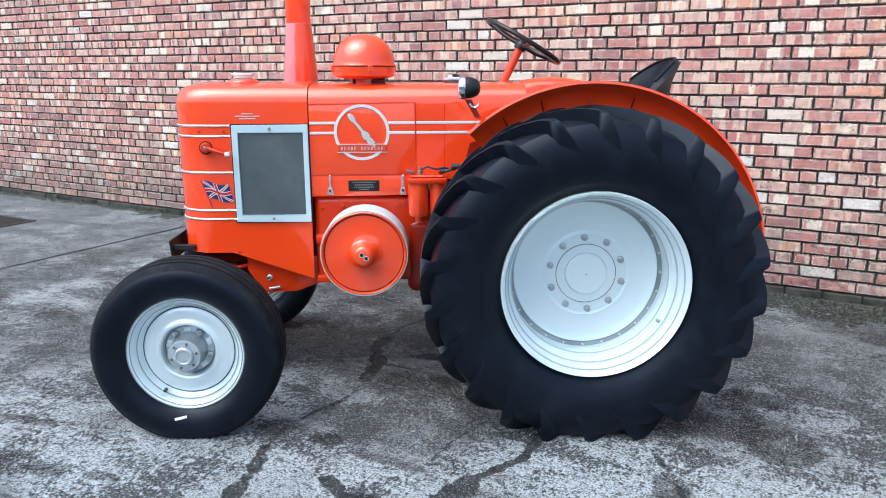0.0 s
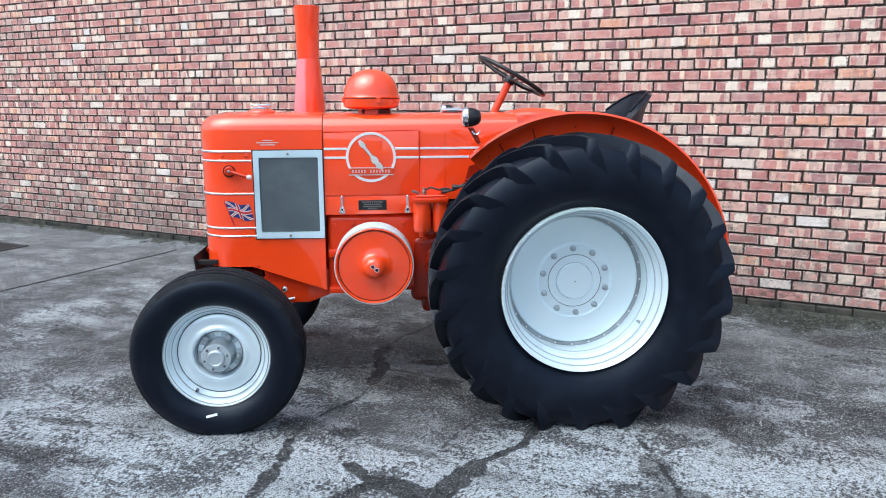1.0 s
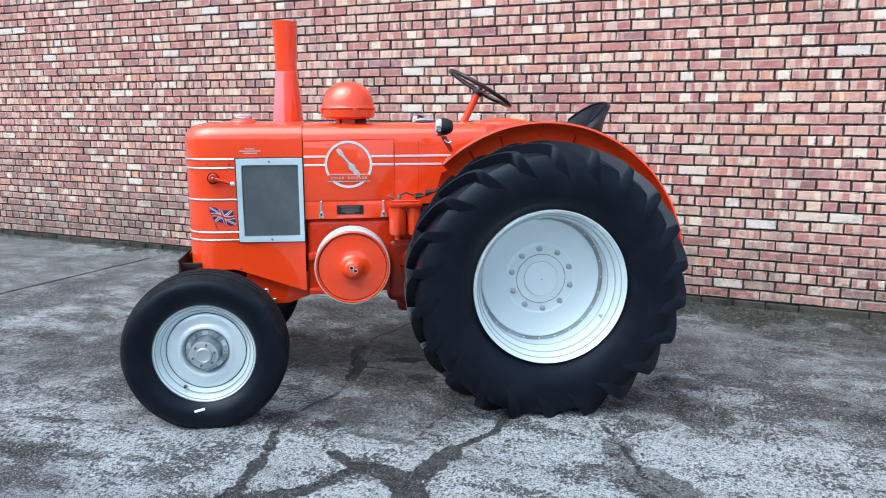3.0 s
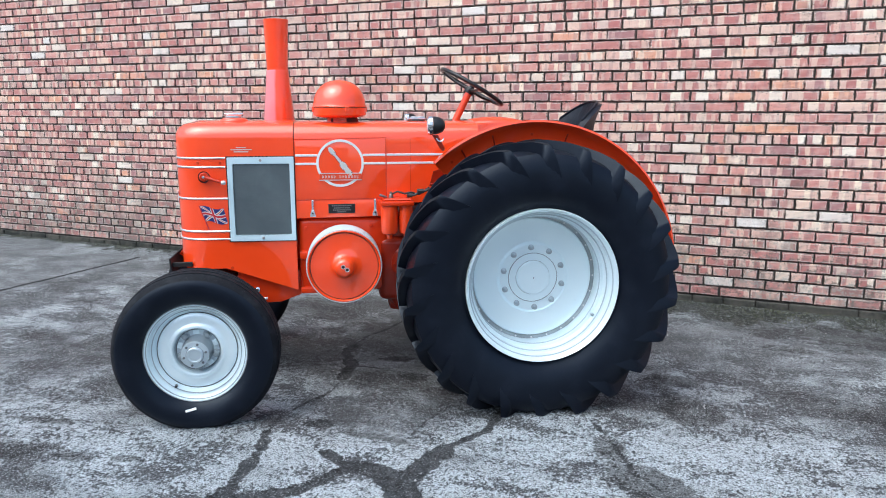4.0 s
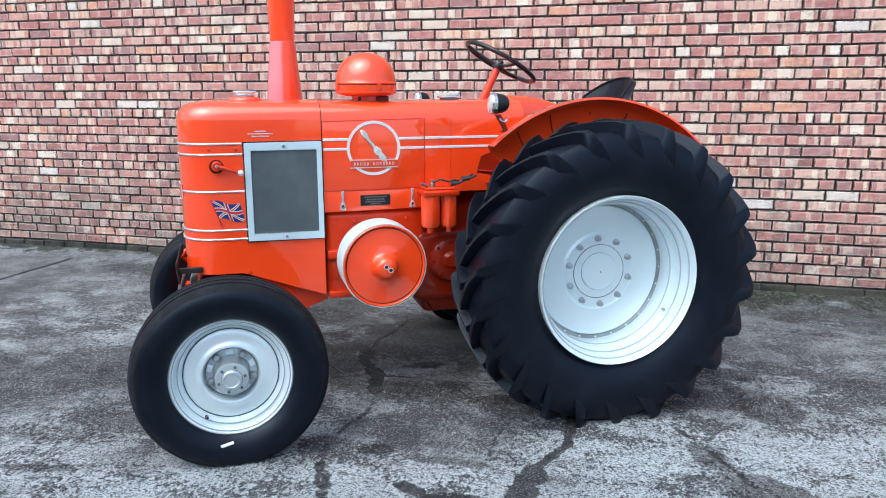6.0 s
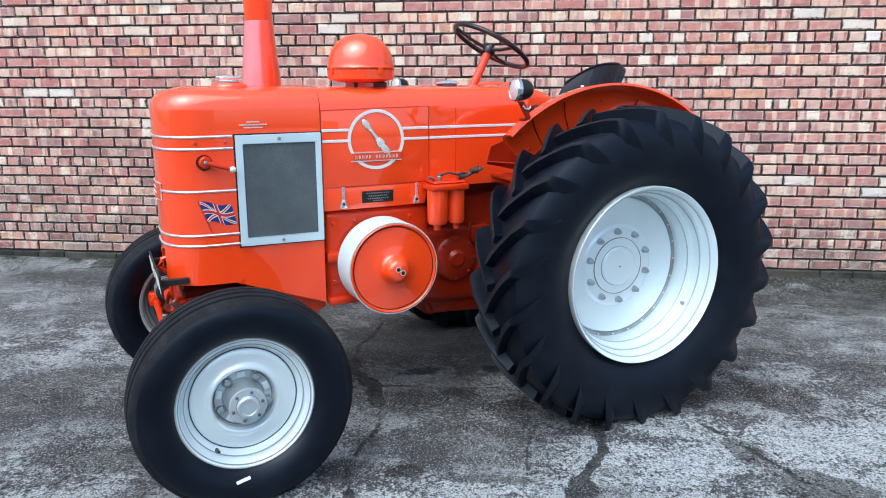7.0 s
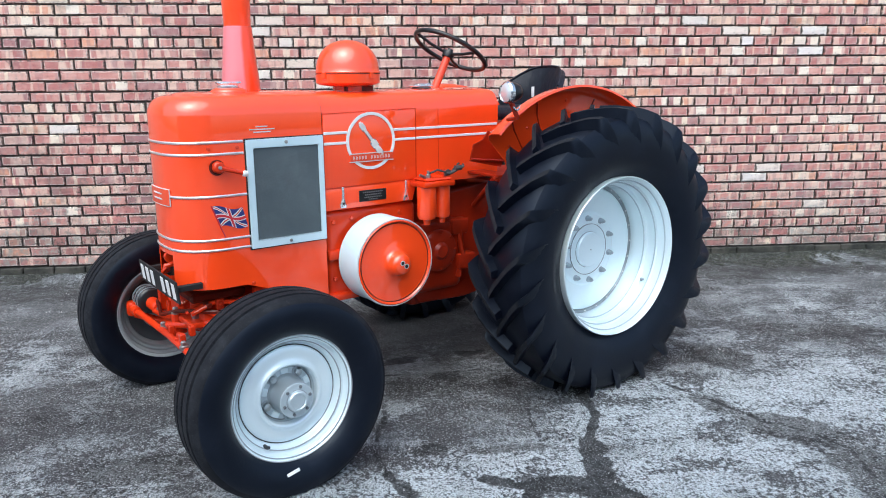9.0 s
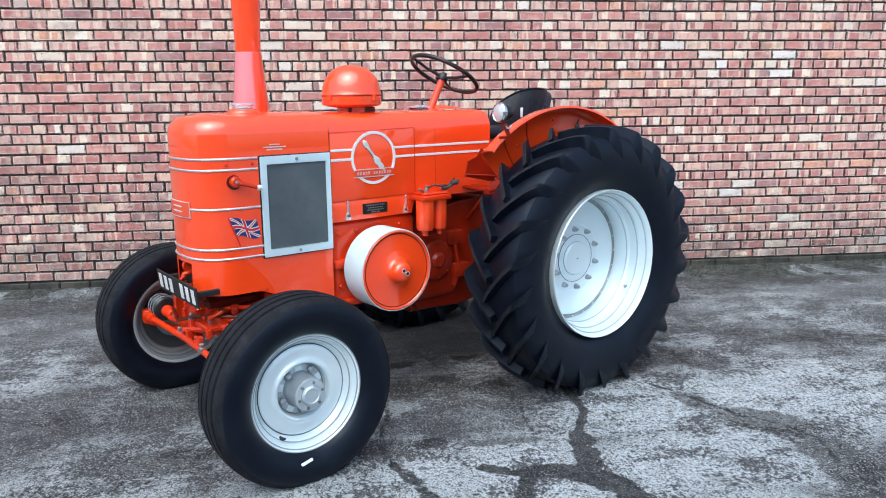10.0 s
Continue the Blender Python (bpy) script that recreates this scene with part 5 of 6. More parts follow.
def build_rear_wheel(s):
    """Large driving wheel. s: -1 for the near side, 1 for the far side; o points outwards."""
    c = (0.0, s * MID, 0.657)
    o = s
    P = lambda pairs: [(r, o * h) for r, h in pairs]
    bm = bmesh.new()
    # rim: rolled flange, stepped drop centre, disc seat
    rim = [(0.345, -0.078), (0.372, -0.076), (0.386, -0.070), (0.386, -0.062), (0.366, -0.048), (0.352, -0.02), (0.338, 0.00), (0.326, 0.004),
           (0.326, 0.092), (0.330, 0.099), (0.342, 0.101), (0.3445, 0.106), (0.3445, 0.148), (0.348, 0.153), (0.356, 0.155), (0.3585, 0.160), (0.360, 0.192),
           (0.363, 0.200), (0.3685, 0.204), (0.3705, 0.212), (0.373, 0.221), (0.3765, 0.2250), (0.3785, 0.2255), (0.3805, 0.222), (0.381, 0.216), (0.380, 0.210), (0.379, 0.205), (0.379, 0.190)]
    lathe(bm, P(rim), c, "y", 96)
    wheel = part("rear_wheel", bm, M_SILVER, tractor, "large silver-painted rear wheel", angle=24)
    bm = bmesh.new()
    disc = [(0.330, -0.010), (0.309, -0.010), (0.3075, 0.004), (0.303, 0.010), (0.285, 0.012), (0.20, 0.004), (0.185, 0.004), (0.172, 0.012), (0.1275, 0.012),
            (0.1265, 0.0145), (0.124, 0.0145), (0.100, 0.0135), (0.088, 0.0130), (0.0865, 0.024), (0.082, 0.029), (0.03, 0.031), (0.0, 0.031)]
    lathe(bm, P(disc), c, "y", 96)
    plate = part("wheel_disc", bm, M_SILVER, wheel, "dished silver wheel disc", angle=24)
    bm = bmesh.new()
    y0, y1 = sorted((c[1] + o * 0.0075, c[1] - o * 0.013))
    ring_plate(bm, c[0], c[2], 0.308, 0.3275, y0, y1, 96)
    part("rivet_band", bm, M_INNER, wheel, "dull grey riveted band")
    # thin grey rings draw the shadow lines at the rim's steps
    for r, h in ((0.3275, 0.094), (0.3455, 0.151), (0.3610, 0.197)):
        bm = bmesh.new()
        y0, y1 = sorted((c[1] + o * (h + 0.0016), c[1] + o * (h - 0.0016)))
        ring_plate(bm, c[0], c[2], r - 0.0045, r + 0.001, y0, y1, 96)
        part("rim_line", bm, M_CAP, wheel, "painted shadow line in the step of the rim")
    for r, h in ((0.1262, 0.0150), (0.0875, 0.0145)):
        bm = bmesh.new()
        y0, y1 = sorted((c[1] + o * (h + 0.0008), c[1] + o * (h - 0.004)))
        ring_plate(bm, c[0], c[2], r - 0.0012, r + 0.0012, y0, y1, 72)
        part("hub_line", bm, M_NUT, wheel, "dark line round the hub")
    bm = bmesh.new()
    bolt_head(bm, c[0], c[1] + o * 0.030, c[2], 0.003, 0.003, o, 10)
    part("centre_mark", bm, M_GAP, wheel)
    for k in range(10):
        a = 2 * math.pi * (k + 0.62) / 10
        bm = bmesh.new()
        x, z = c[0] + 0.156 * math.cos(a), c[2] + 0.156 * math.sin(a)
        lathe(bm, P([(0.0155, 0.010), (0.0145, 0.016), (0.012, 0.017), (0.012, 0.030), (0.008, 0.032), (0.007, 0.040), (0, 0.041)]), (x, c[1], z), "y", 12)
        part("wheel_nut", bm, M_HUB, wheel, "grey wheel nut")
    for k in range(24):
        a = 2 * math.pi * k / 24
        bm = bmesh.new()
        bolt_head(bm, c[0] + 0.3185 * math.cos(a), c[1] + o * 0.0072, c[2] + 0.3185 * math.sin(a), 0.0045, 0.004, o, 8)
        part("rivet", bm, M_TRIM, wheel)
    bm = bmesh.new()
    a = radians(-32)
    vx, vz = c[0] + 0.3445 * math.cos(a), c[2] + 0.3445 * math.sin(a)
    tube(bm, [(vx, c[1] + o * 0.118, vz), (vx - 0.012, c[1] + o * 0.124, vz + 0.008), (vx - 0.016, c[1] + o * 0.142, vz + 0.010)], [0.009, 0.007, 0.0045], 8)
    part("valve", bm, M_HUB, wheel, "tyre valve")
    # tyre: carcass 0.41 wide, lugs in two half-staggered rows
    ty = 0.080  # the tyre's middle lies this far outside the disc
    bm = bmesh.new()
    half = [(0.370, 0.096), (0.381, 0.113), (0.402, 0.127), (0.425, 0.142), (0.455, 0.156), (0.490, 0.166), (0.535, 0.171), (0.575, 0.168), (0.615, 0.158), (0.640, 0.140), (0.652, 0.110), (0.658, 0.06), (0.660, 0.0)]
    prof = [(r, o * (ty + h)) for r, h in half] + [(r, o * (ty - h)) for r, h in half[-2::-1]]
    lathe(bm, prof, c, "y", 120)
    clamp_floor(bm)
    tyre = part("rear_tyre", bm, M_RUBBER, tractor, "black tractor tyre with chevron lugs", angle=32)
    # stations along a lug: offset from the middle, base radius, top radius, half widths of base and top, lag
    stations = ((-0.014, 0.640, 0.698, 0.024, 0.0135, 0.000), (0.030, 0.640, 0.700, 0.023, 0.0130, 0.076), (0.080, 0.634, 0.699, 0.023, 0.0130, 0.154), (0.120, 0.622, 0.696, 0.025, 0.0135, 0.219),
                (0.152, 0.600, 0.688, 0.028, 0.0140, 0.268), (0.164, 0.582, 0.680, 0.030, 0.0125, 0.288), (0.1745, 0.560, 0.646, 0.032, 0.0080, 0.318), (0.1770, 0.545, 0.606, 0.028, 0.0050, 0.352), (0.1755, 0.530, 0.564, 0.018, 0.0030, 0.386), (0.1700, 0.515, 0.528, 0.007, 0.0015, 0.410))
    LUGS = 22
    for side in (-1, 1):
        for k in range(LUGS):
            base = 2 * math.pi * (k + (0.0 if side * o > 0 else 0.5) + 0.5) / LUGS
            bm = bmesh.new()
            rows = []
            for off, r0, r1, w0, w1, lag in stations:
                # the middle of the tyre leads: going round from the nose downwards
                ang = base - lag
                yy = c[1] + o * ty + side * off
                inward = -side * 0.012 if off > 0.150 else 0.0
                row = []
                for da, rr, dy in ((-w0, r0, inward), (-w1, r1, 0.0), (w1, r1, 0.0), (w0, r0, inward)):
                    q = ang + da / 0.66
                    row.append(bm.verts.new((c[0] + rr * math.cos(q), yy + dy, c[2] + rr * math.sin(q))))
                rows.append(row)
            for i, (p, q) in enumerate(zip(rows, rows[1:])):
                for j in range(3):
                    f = bm.faces.new((p[j], p[j + 1], q[j + 1], q[j]))
                    f.material_index = 1 if j == 1 and i < 5 else 0
            bm.faces.new(rows[0])
            bm.faces.new(rows[-1][::-1])
            bmesh.ops.bevel(bm, geom=[e for e in bm.edges if len(e.link_faces) == 2 and e.calc_face_angle() > 0.6 and max(v.co.z for v in e.verts) > 0.03], offset=0.0028, segments=1, affect="EDGES")
            clamp_floor(bm, 0.0006)
            part("lug", bm, [M_RUBBER, M_TREAD], tyre, angle=40)
    return wheel


def build_front_wheel(s):
    c = (-1.660, -MID - 0.062, 0.366) if s < 0 else (-1.686, 1.285 - MID, 0.368)
    o = s
    P = lambda pairs: [(r, o * h) for r, h in pairs]
    bm = bmesh.new()
    rim = [(0.226, -0.068), (0.238, -0.072), (0.240, -0.064), (0.232, -0.055), (0.220, -0.04), (0.200, -0.012), (0.184, 0.004), (0.184, 0.013), (0.190, 0.017), (0.198, 0.026), (0.2035, 0.036), (0.208, 0.0405),
           (0.2155, 0.0425), (0.2185, 0.047), (0.2225, 0.060), (0.2275, 0.0655), (0.2335, 0.068), (0.2375, 0.0745), (0.2405, 0.073), (0.2415, 0.066), (0.236, 0.058)]
    lathe(bm, P(rim), c, "y", 80)
    wheel = part("front_wheel", bm, M_SILVER, tractor, "silver-painted front wheel", angle=24)
    bm = bmesh.new()
    disc = [(0.1880, 0.004), (0.1870, 0.016), (0.1825, 0.0235), (0.173, 0.0285), (0.158, 0.0295), (0.142, 0.0295), (0.133, 0.0325), (0.126, 0.0385), (0.119, 0.0405), (0.113, 0.0370), (0.1095, 0.028), (0.1085, 0.016)]
    lathe(bm, P(disc), c, "y", 80)
    part("wheel_disc", bm, M_SILVER, wheel, "dished silver wheel disc", angle=24)
    bm = bmesh.new()
    lathe(bm, P([(0.1085, 0.016), (0.1070, 0.010), (0.103, 0.0045), (0.098, 0.004), (0.0, 0.004)]), c, "y", 80)
    part("hub_well", bm, M_CAP, wheel, "recessed hub well", angle=24)
    bm = bmesh.new()
    lathe(bm, P([(0.2362, 0.0730), (0.2380, 0.0756), (0.2408, 0.0742), (0.2421, 0.0665)]), c, "y", 80)
    part("rim_edge", bm, M_WORN, wheel, "worn grey edge of the rim", angle=24)
    bm = bmesh.new()
    lathe(bm, P([(0.0655, 0.090), (0.0635, 0.0945), (0.041, 0.0955), (0.0395, 0.0965), (0.0385, 0.106), (0.0350, 0.110), (0.0285, 0.1105), (0.0265, 0.1075), (0, 0.1075)]), c, "y", 56)
    part("hub", bm, M_CAP, wheel, "grey hub face with small cap", angle=24)
    bm = bmesh.new()
    y0, y1 = sorted((c[1] + o * 0.0962, c[1] + o * 0.092))
    ring_plate(bm, c[0], c[2], 0.0392, 0.0412, y0, y1, 56)
    part("cap_line", bm, M_NUT, wheel, "dark line round the cap")
    bm = bmesh.new()
    lathe(bm, P([(0.074, 0.004), (0.0715, 0.009), (0.0680, 0.014), (0.0665, 0.050), (0.0660, 0.090), (0.062, 0.0915)]), c, "y", 56)
    part("hub_barrel", bm, M_HUB, wheel, "grey hub barrel", angle=24)
    bm = bmesh.new()
    y0, y1 = sorted((c[1] + o * 0.0185, c[1] + o * 0.012))
    ring_plate(bm, c[0], c[2], 0.1858, 0.1890, y0, y1, 80)
    part("disc_seam", bm, M_DULL, wheel, "dark seam between disc and rim")
    # grey rings paint the shadow at two steps of the rim
    for r, h in ((0.2080, 0.0412), (0.2290, 0.0668)):
        bm = bmesh.new()
        y0, y1 = sorted((c[1] + o * (h + 0.0012), c[1] + o * (h - 0.0030)))
        ring_plate(bm, c[0], c[2], r - 0.0022, r + 0.0012, y0, y1, 80)
        part("rim_line", bm, M_HUB, wheel, "painted shadow line in the step of the rim")
    # dark ring paints the shadow below the well's lip
    bm = bmesh.new()
    y0, y1 = sorted((c[1] + o * 0.0062, c[1] + o * 0.002))
    ring_plate(bm, c[0], c[2], 0.1000, 0.1030, y0, y1, 80)
    part("well_line", bm, M_NUT, wheel, "painted shadow line round the hub well")
    bm = bmesh.new()
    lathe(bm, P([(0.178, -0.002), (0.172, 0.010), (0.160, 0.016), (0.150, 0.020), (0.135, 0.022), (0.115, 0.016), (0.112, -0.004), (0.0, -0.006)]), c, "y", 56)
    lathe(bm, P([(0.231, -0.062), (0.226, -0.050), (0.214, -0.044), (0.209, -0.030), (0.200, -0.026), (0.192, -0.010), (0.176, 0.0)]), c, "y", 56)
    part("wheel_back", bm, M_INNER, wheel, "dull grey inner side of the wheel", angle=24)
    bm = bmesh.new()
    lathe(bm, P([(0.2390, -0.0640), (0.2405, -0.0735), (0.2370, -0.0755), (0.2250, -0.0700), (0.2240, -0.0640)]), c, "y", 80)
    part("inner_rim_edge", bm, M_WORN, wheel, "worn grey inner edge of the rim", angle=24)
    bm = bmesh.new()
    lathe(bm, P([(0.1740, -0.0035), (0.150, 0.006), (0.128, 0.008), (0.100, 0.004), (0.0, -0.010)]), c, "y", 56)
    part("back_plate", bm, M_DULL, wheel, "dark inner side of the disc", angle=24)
    for k in range(5):
        a = radians(57 + 72 * k)
        bm = bmesh.new()
        lathe(bm, P([(0.0215, 0.003), (0.0205, 0.008), (0.0165, 0.0095)]), (c[0] + 0.087 * math.cos(a), c[1], c[2] + 0.087 * math.sin(a)), "y", 18)
        lathe(bm, P([(0.0145, 0.008), (0.0145, 0.022), (0.0115, 0.0255), (0.0085, 0.0260), (0.0080, 0.031), (0, 0.032)]), (c[0] + 0.087 * math.cos(a), c[1], c[2] + 0.087 * math.sin(a)), "y", 6)
        part("wheel_nut", bm, M_HUB, wheel, "grey wheel nut")
        a = radians(93 + 72 * k)
        bm = bmesh.new()
        m = Matrix.Translation((c[0] + 0.087 * math.cos(a), c[1] + o * 0.006, c[2] + 0.087 * math.sin(a))) @ Matrix.Rotation(-a, 4, "Y")
        box(bm, -0.011, 0.011, -0.0045, 0.0045, -0.015, 0.015, 0.0035, 2, m)
        part("disc_pad", bm, M_SILVER, wheel)
    for k in range(6):
        a = radians(14 + 60 * k)
        bm = bmesh.new()
        bolt_head(bm, c[0] + 0.052 * math.cos(a), c[1] + o * 0.0945, c[2] + 0.052 * math.sin(a), 0.0062, 0.007, o)
        part("hub_bolt", bm, M_NUT, wheel)
    bm = bmesh.new()
    a = radians(238)
    tube(bm, [(c[0] + 0.202 * math.cos(a), c[1] + o * 0.03, c[2] + 0.202 * math.sin(a)), (c[0] + 0.200 * math.cos(a), c[1] + o * 0.05, c[2] + 0.200 * math.sin(a)), (c[0] + 0.194 * math.cos(a), c[1] + o * 0.062, c[2] + 0.194 * math.sin(a))], [0.008, 0.007, 0.005], 8)
    part("valve", bm, M_BLACK, wheel, "black tyre valve")
    # ribbed steering tyre
    bm = bmesh.new()
    half = [(0.234, 0.060), (0.240, 0.074), (0.256, 0.090), (0.285, 0.106), (0.315, 0.113), (0.340, 0.111), (0.361, 0.103), (0.376, 0.090), (0.3825, 0.078), (0.385, 0.070),
            (0.376, 0.067), (0.376, 0.059), (0.3875, 0.056), (0.3895, 0.030), (0.379, 0.027), (0.379, 0.018), (0.390, 0.015), (0.391, 0.0)]
    prof = [(r, o * h) for r, h in half] + [(r, -o * h) for r, h in half[-2::-1]]
    lathe(bm, prof, c, "y", 112)
    for f in bm.faces:
        q = f.calc_center_median()
        if math.hypot(q.x - c[0], q.z - c[2]) > 0.366:
            f.material_index = 1
    clamp_floor(bm)
    tyre = part("front_tyre", bm, [M_RUBBER, M_TREAD], wheel, "black ribbed front tyre", angle=28)
    if s < 0:
        bm = bmesh.new()
        a = radians(263)
        m = Matrix.Translation((c[0] + 0.272 * math.cos(a), c[1] + o * 0.1015, c[2] + 0.272 * math.sin(a))) @ Matrix.Rotation(radians(-14), 4, "Y") @ Matrix.Rotation(radians(-25), 4, "X")
        box(bm, -0.026, 0.026, -0.0025, 0.0025, -0.006, 0.006, 0.001, 1, m)
        part("chalk_mark", bm, M_WHITE, wheel, "short white mark on the sidewall")
    return wheel


def build_front_axle():
    """Axle beam, pivot, hubs, spring links and steering rods under the nose."""
    bm = bmesh.new()
    box(bm, -1.70, -1.61, -0.46, 0.46, 0.400, 0.470, 0.014, 2)
    box(bm, -1.74, -1.57, -0.13, 0.13, 0.430, 0.545, 0.02, 2)
    axle = part("front_axle", bm, M_CAST, tractor, "red painted front axle")
    for s in (-1, 1):
        bm = bmesh.new()
        lathe(bm, [(0, -0.09), (0.034, -0.09), (0.034, 0.07), (0.024, 0.085), (0, 0.085)], (-1.665, s * 0.43, 0.405), "z", 20)
        lathe(bm, [(0.050, 0.0), (0.050, s * 0.06), (0.04, s * 0.11), (0.04, s * 0.16)], (-1.665, s * 0.44, 0.377), "y", 20)
        part("kingpin", bm, M_CAST, axle)
        bm = bmesh.new()
        dx, dz = (-1.790, 0.463) if s > 0 else (-1.680, 0.385)
        lathe(bm, [(0.0, 0.0), (0.050, 0.0), (0.056, s * 0.004)] + [(0.060 - 0.006 * (k % 2), s * (0.008 + 0.009 * k)) for k in range(11)] + [(0.044, s * 0.115), (0, s * 0.115)], (dx, s * 0.430, dz), "y", 40)
        drum = part("brake_drum", bm, M_BLACK, axle, "black ribbed drum")
        for h in (0.030, 0.066, 0.100):
            bm = bmesh.new()
            lathe(bm, [(0.058, s * (h - 0.004)), (0.0625, s * (h - 0.003)), (0.0625, s * (h + 0.003)), (0.058, s * (h + 0.004))], (dx, s * 0.430, dz), "y", 40)
            part("drum_band", bm, M_HUB, drum, "worn bright band")
        bm = bmesh.new()
        lathe(bm, [(0.0, 0.0), (0.022, 0.0), (0.027, s * 0.010), (0.030, s * 0.10), (0.0, s * 0.10)], (dx, s * 0.332, dz - 0.008), "y", 24)
        part("drum_boss", bm, M_CAST, axle)
        bm = bmesh.new()
        tube(bm, [(-1.665, s * 0.43, 0.335), (-1.74, s * 0.47, 0.345), (-1.845, s * 0.535, 0.385)], [0.022, 0.018, 0.018], 10)
        part("steering_arm", bm, M_CAST, axle)
    bm = bmesh.new()
    tube(bm, [(-1.852, 0.541, 0.414), (-1.855, 0.0, 0.432), (-1.852, -0.541, 0.414)], 0.0145, 12)
    rod = part("track_rod", bm, M_CAST, axle, "orange-red track rod")
    for s in (-1, 1):
        bm = bmesh.new()
        lathe(bm, [(0, -0.034), (0.024, -0.034), (0.030, -0.02), (0.030, 0.02), (0.024, 0.034), (0, 0.034)], (-1.852, s * 0.541, 0.414), "z", 14)
        tube(bm, [(-1.852, s * 0.541, 0.414), (-1.852, s * 0.45, 0.417)], 0.024, 10)
        part("ball_joint", bm, M_CAST, rod)
    bm = bmesh.new()
    tube(bm, [(-1.80, 0.36, 0.44), (-1.79, 0.15, 0.452), (-1.77, 0.03, 0.50), (-1.72, -0.03, 0.53)], 0.016, 8)
    tube(bm, [(-1.84, 0.12, 0.44), (-1.78, -0.05, 0.47), (-1.70, -0.18, 0.50), (-1.58, -0.19, 0.50)], 0.014, 8)
    tube(bm, [(-1.80, 0.05, 0.50), (-1.80, 0.05, 0.40)], 0.02, 8)
    tube(bm, [(-1.74, -0.10, 0.56), (-1.66, -0.17, 0.50), (-1.50, -0.19, 0.47)], 0.015, 8)
    box(bm, -1.86, -1.76, 0.03, 0.12, 0.41, 0.428, 0.005, 1)
    box(bm, -1.80, -1.70, -0.14, 0.02, 0.475, 0.50, 0.006, 1)
    part("steering_link", bm, M_CAST, axle)
    for x, y, z, m in ((-1.845, 0.09, 0.436, M_STEEL), (-1.80, 0.05, 0.505, M_STEEL), (-1.845, -0.12, 0.444, M_CAST), (-1.79, 0.30, 0.46, M_STEEL), (-1.86, -0.22, 0.440, M_STEEL), (-1.75, -0.06, 0.512, M_STEEL), (-1.72, 0.36, 0.48, M_CAST)):
        bm = bmesh.new()
        lathe(bm, [(0.017, -0.012), (0.019, 0.004), (0.012, 0.008), (0.012, 0.022), (0.008, 0.026), (0, 0.027)], (x, y, z), "z", 6)
        part("link_nut", bm, m, axle)
    for x, y, z, dx, dz in ((-1.845, -0.02, 0.446, 0.012, 0.030), (-1.845, -0.16, 0.448, 0.012, 0.030), (-1.80, -0.15, 0.478, 0.012, 0.022), (-1.76, 0.20, 0.49, 0.03, 0.03), (-1.78, 0.28, 0.52, 0.02, 0.06)):
        bm = bmesh.new()
        box(bm, x - dx, x + dx, y - 0.014, y + 0.014, z - dz, z + dz, 0.004, 1)
        part("link_clamp", bm, M_CAST, axle)
    bm = bmesh.new()
    tube(bm, [(-1.80, 0.30, 0.50), (-1.83, 0.16, 0.475), (-1.80, 0.02, 0.52), (-1.76, -0.12, 0.545), (-1.60, -0.20, 0.53)], 0.009, 8)
    part("brake_pipe", bm, M_DARK_RED, axle, "thin dark red pipe")
    # pivot post under the nose and the frame rails
    bm = bmesh.new()
    lathe(bm, [(0, 0.46), (0.062, 0.46), (0.062, 0.60), (0.05, 0.62), (0.05, 0.72)], (-1.735, 0.10, 0), "z", 24)
    lathe(bm, [(0, 0.43), (0.05, 0.43), (0.05, 0.60)], (-1.70, 0.0, 0), "z", 24)
    part("pivot_post", bm, M_CAST, axle)
    for s in (-1, 1):
        bm = bmesh.new()
        slab(bm, [(-1.53, 0.555), (-1.53, 0.62), (-1.19, 0.62), (-1.19, 0.485), (-1.30, 0.445), (-1.46, 0.440)], s * 0.175, s * 0.155, 0.004)
        part("chassis_rail", bm, M_CAST, tractor, "red chassis rail")
    # the dark colour here paints the shade under the nose
    bm = bmesh.new()
    box(bm, -1.78, -1.54, -0.11, 0.11, 0.575, 0.615, 0.01, 1)
    box(bm, -1.56, -1.20, -0.15, 0.15, 0.47, 0.50, 0.006, 1)
    for x in (-1.72, -1.60):
        box(bm, x - 0.012, x + 0.012, -0.16, 0.16, 0.560, 0.580, 0.004, 1)
    part("cross_member", bm, M_DARK_RED, tractor, "cross member under the nose, painted dark as in shade")
    for y, z in ((-0.13, 0.600), (-0.06, 0.585), (0.03, 0.600)):
        bm = bmesh.new()
        tube(bm, [(-1.79, y, z - 0.06), (-1.70, y - 0.02, z - 0.02), (-1.58, y - 0.03, z - 0.035), (-1.46, y - 0.02, z - 0.01)], 0.010, 8)
        part("control_rod", bm, M_CAST, tractor, "thin red control rod")
    for x, y, z in ((-1.68, -0.165, 0.575), (-1.60, -0.165, 0.545), (-1.64, -0.10, 0.530)):
        bm = bmesh.new()
        box(bm, x - 0.016, x + 0.016, y - 0.012, y + 0.012, z - 0.022, z + 0.022, 0.004, 1)
        bolt_head(bm, x, y - 0.012, z, 0.008, 0.008)
        part("rod_bracket", bm, M_GEAR, tractor, "small dark red bracket")
    bm = bmesh.new()
    lathe(bm, [(0.016, 0.0), (0.016, -0.006), (0.010, -0.008), (0.010, -0.018), (0.006, -0.022), (0.0, -0.022)], (-1.430, -0.175, 0.518), "y", 16)
    part("rail_bolt", bm, M_CHROME, tractor, "bright bolt on the chassis rail")
    bm = bmesh.new()
    tube(bm, [(-1.43, -0.185, 0.462), (-1.375, -0.190, 0.472)], 0.007, 12)
    part("grease_pipe", bm, M_HUB, tractor, "short bright pipe")
    # towing hook and number plate
    bm = bmesh.new()
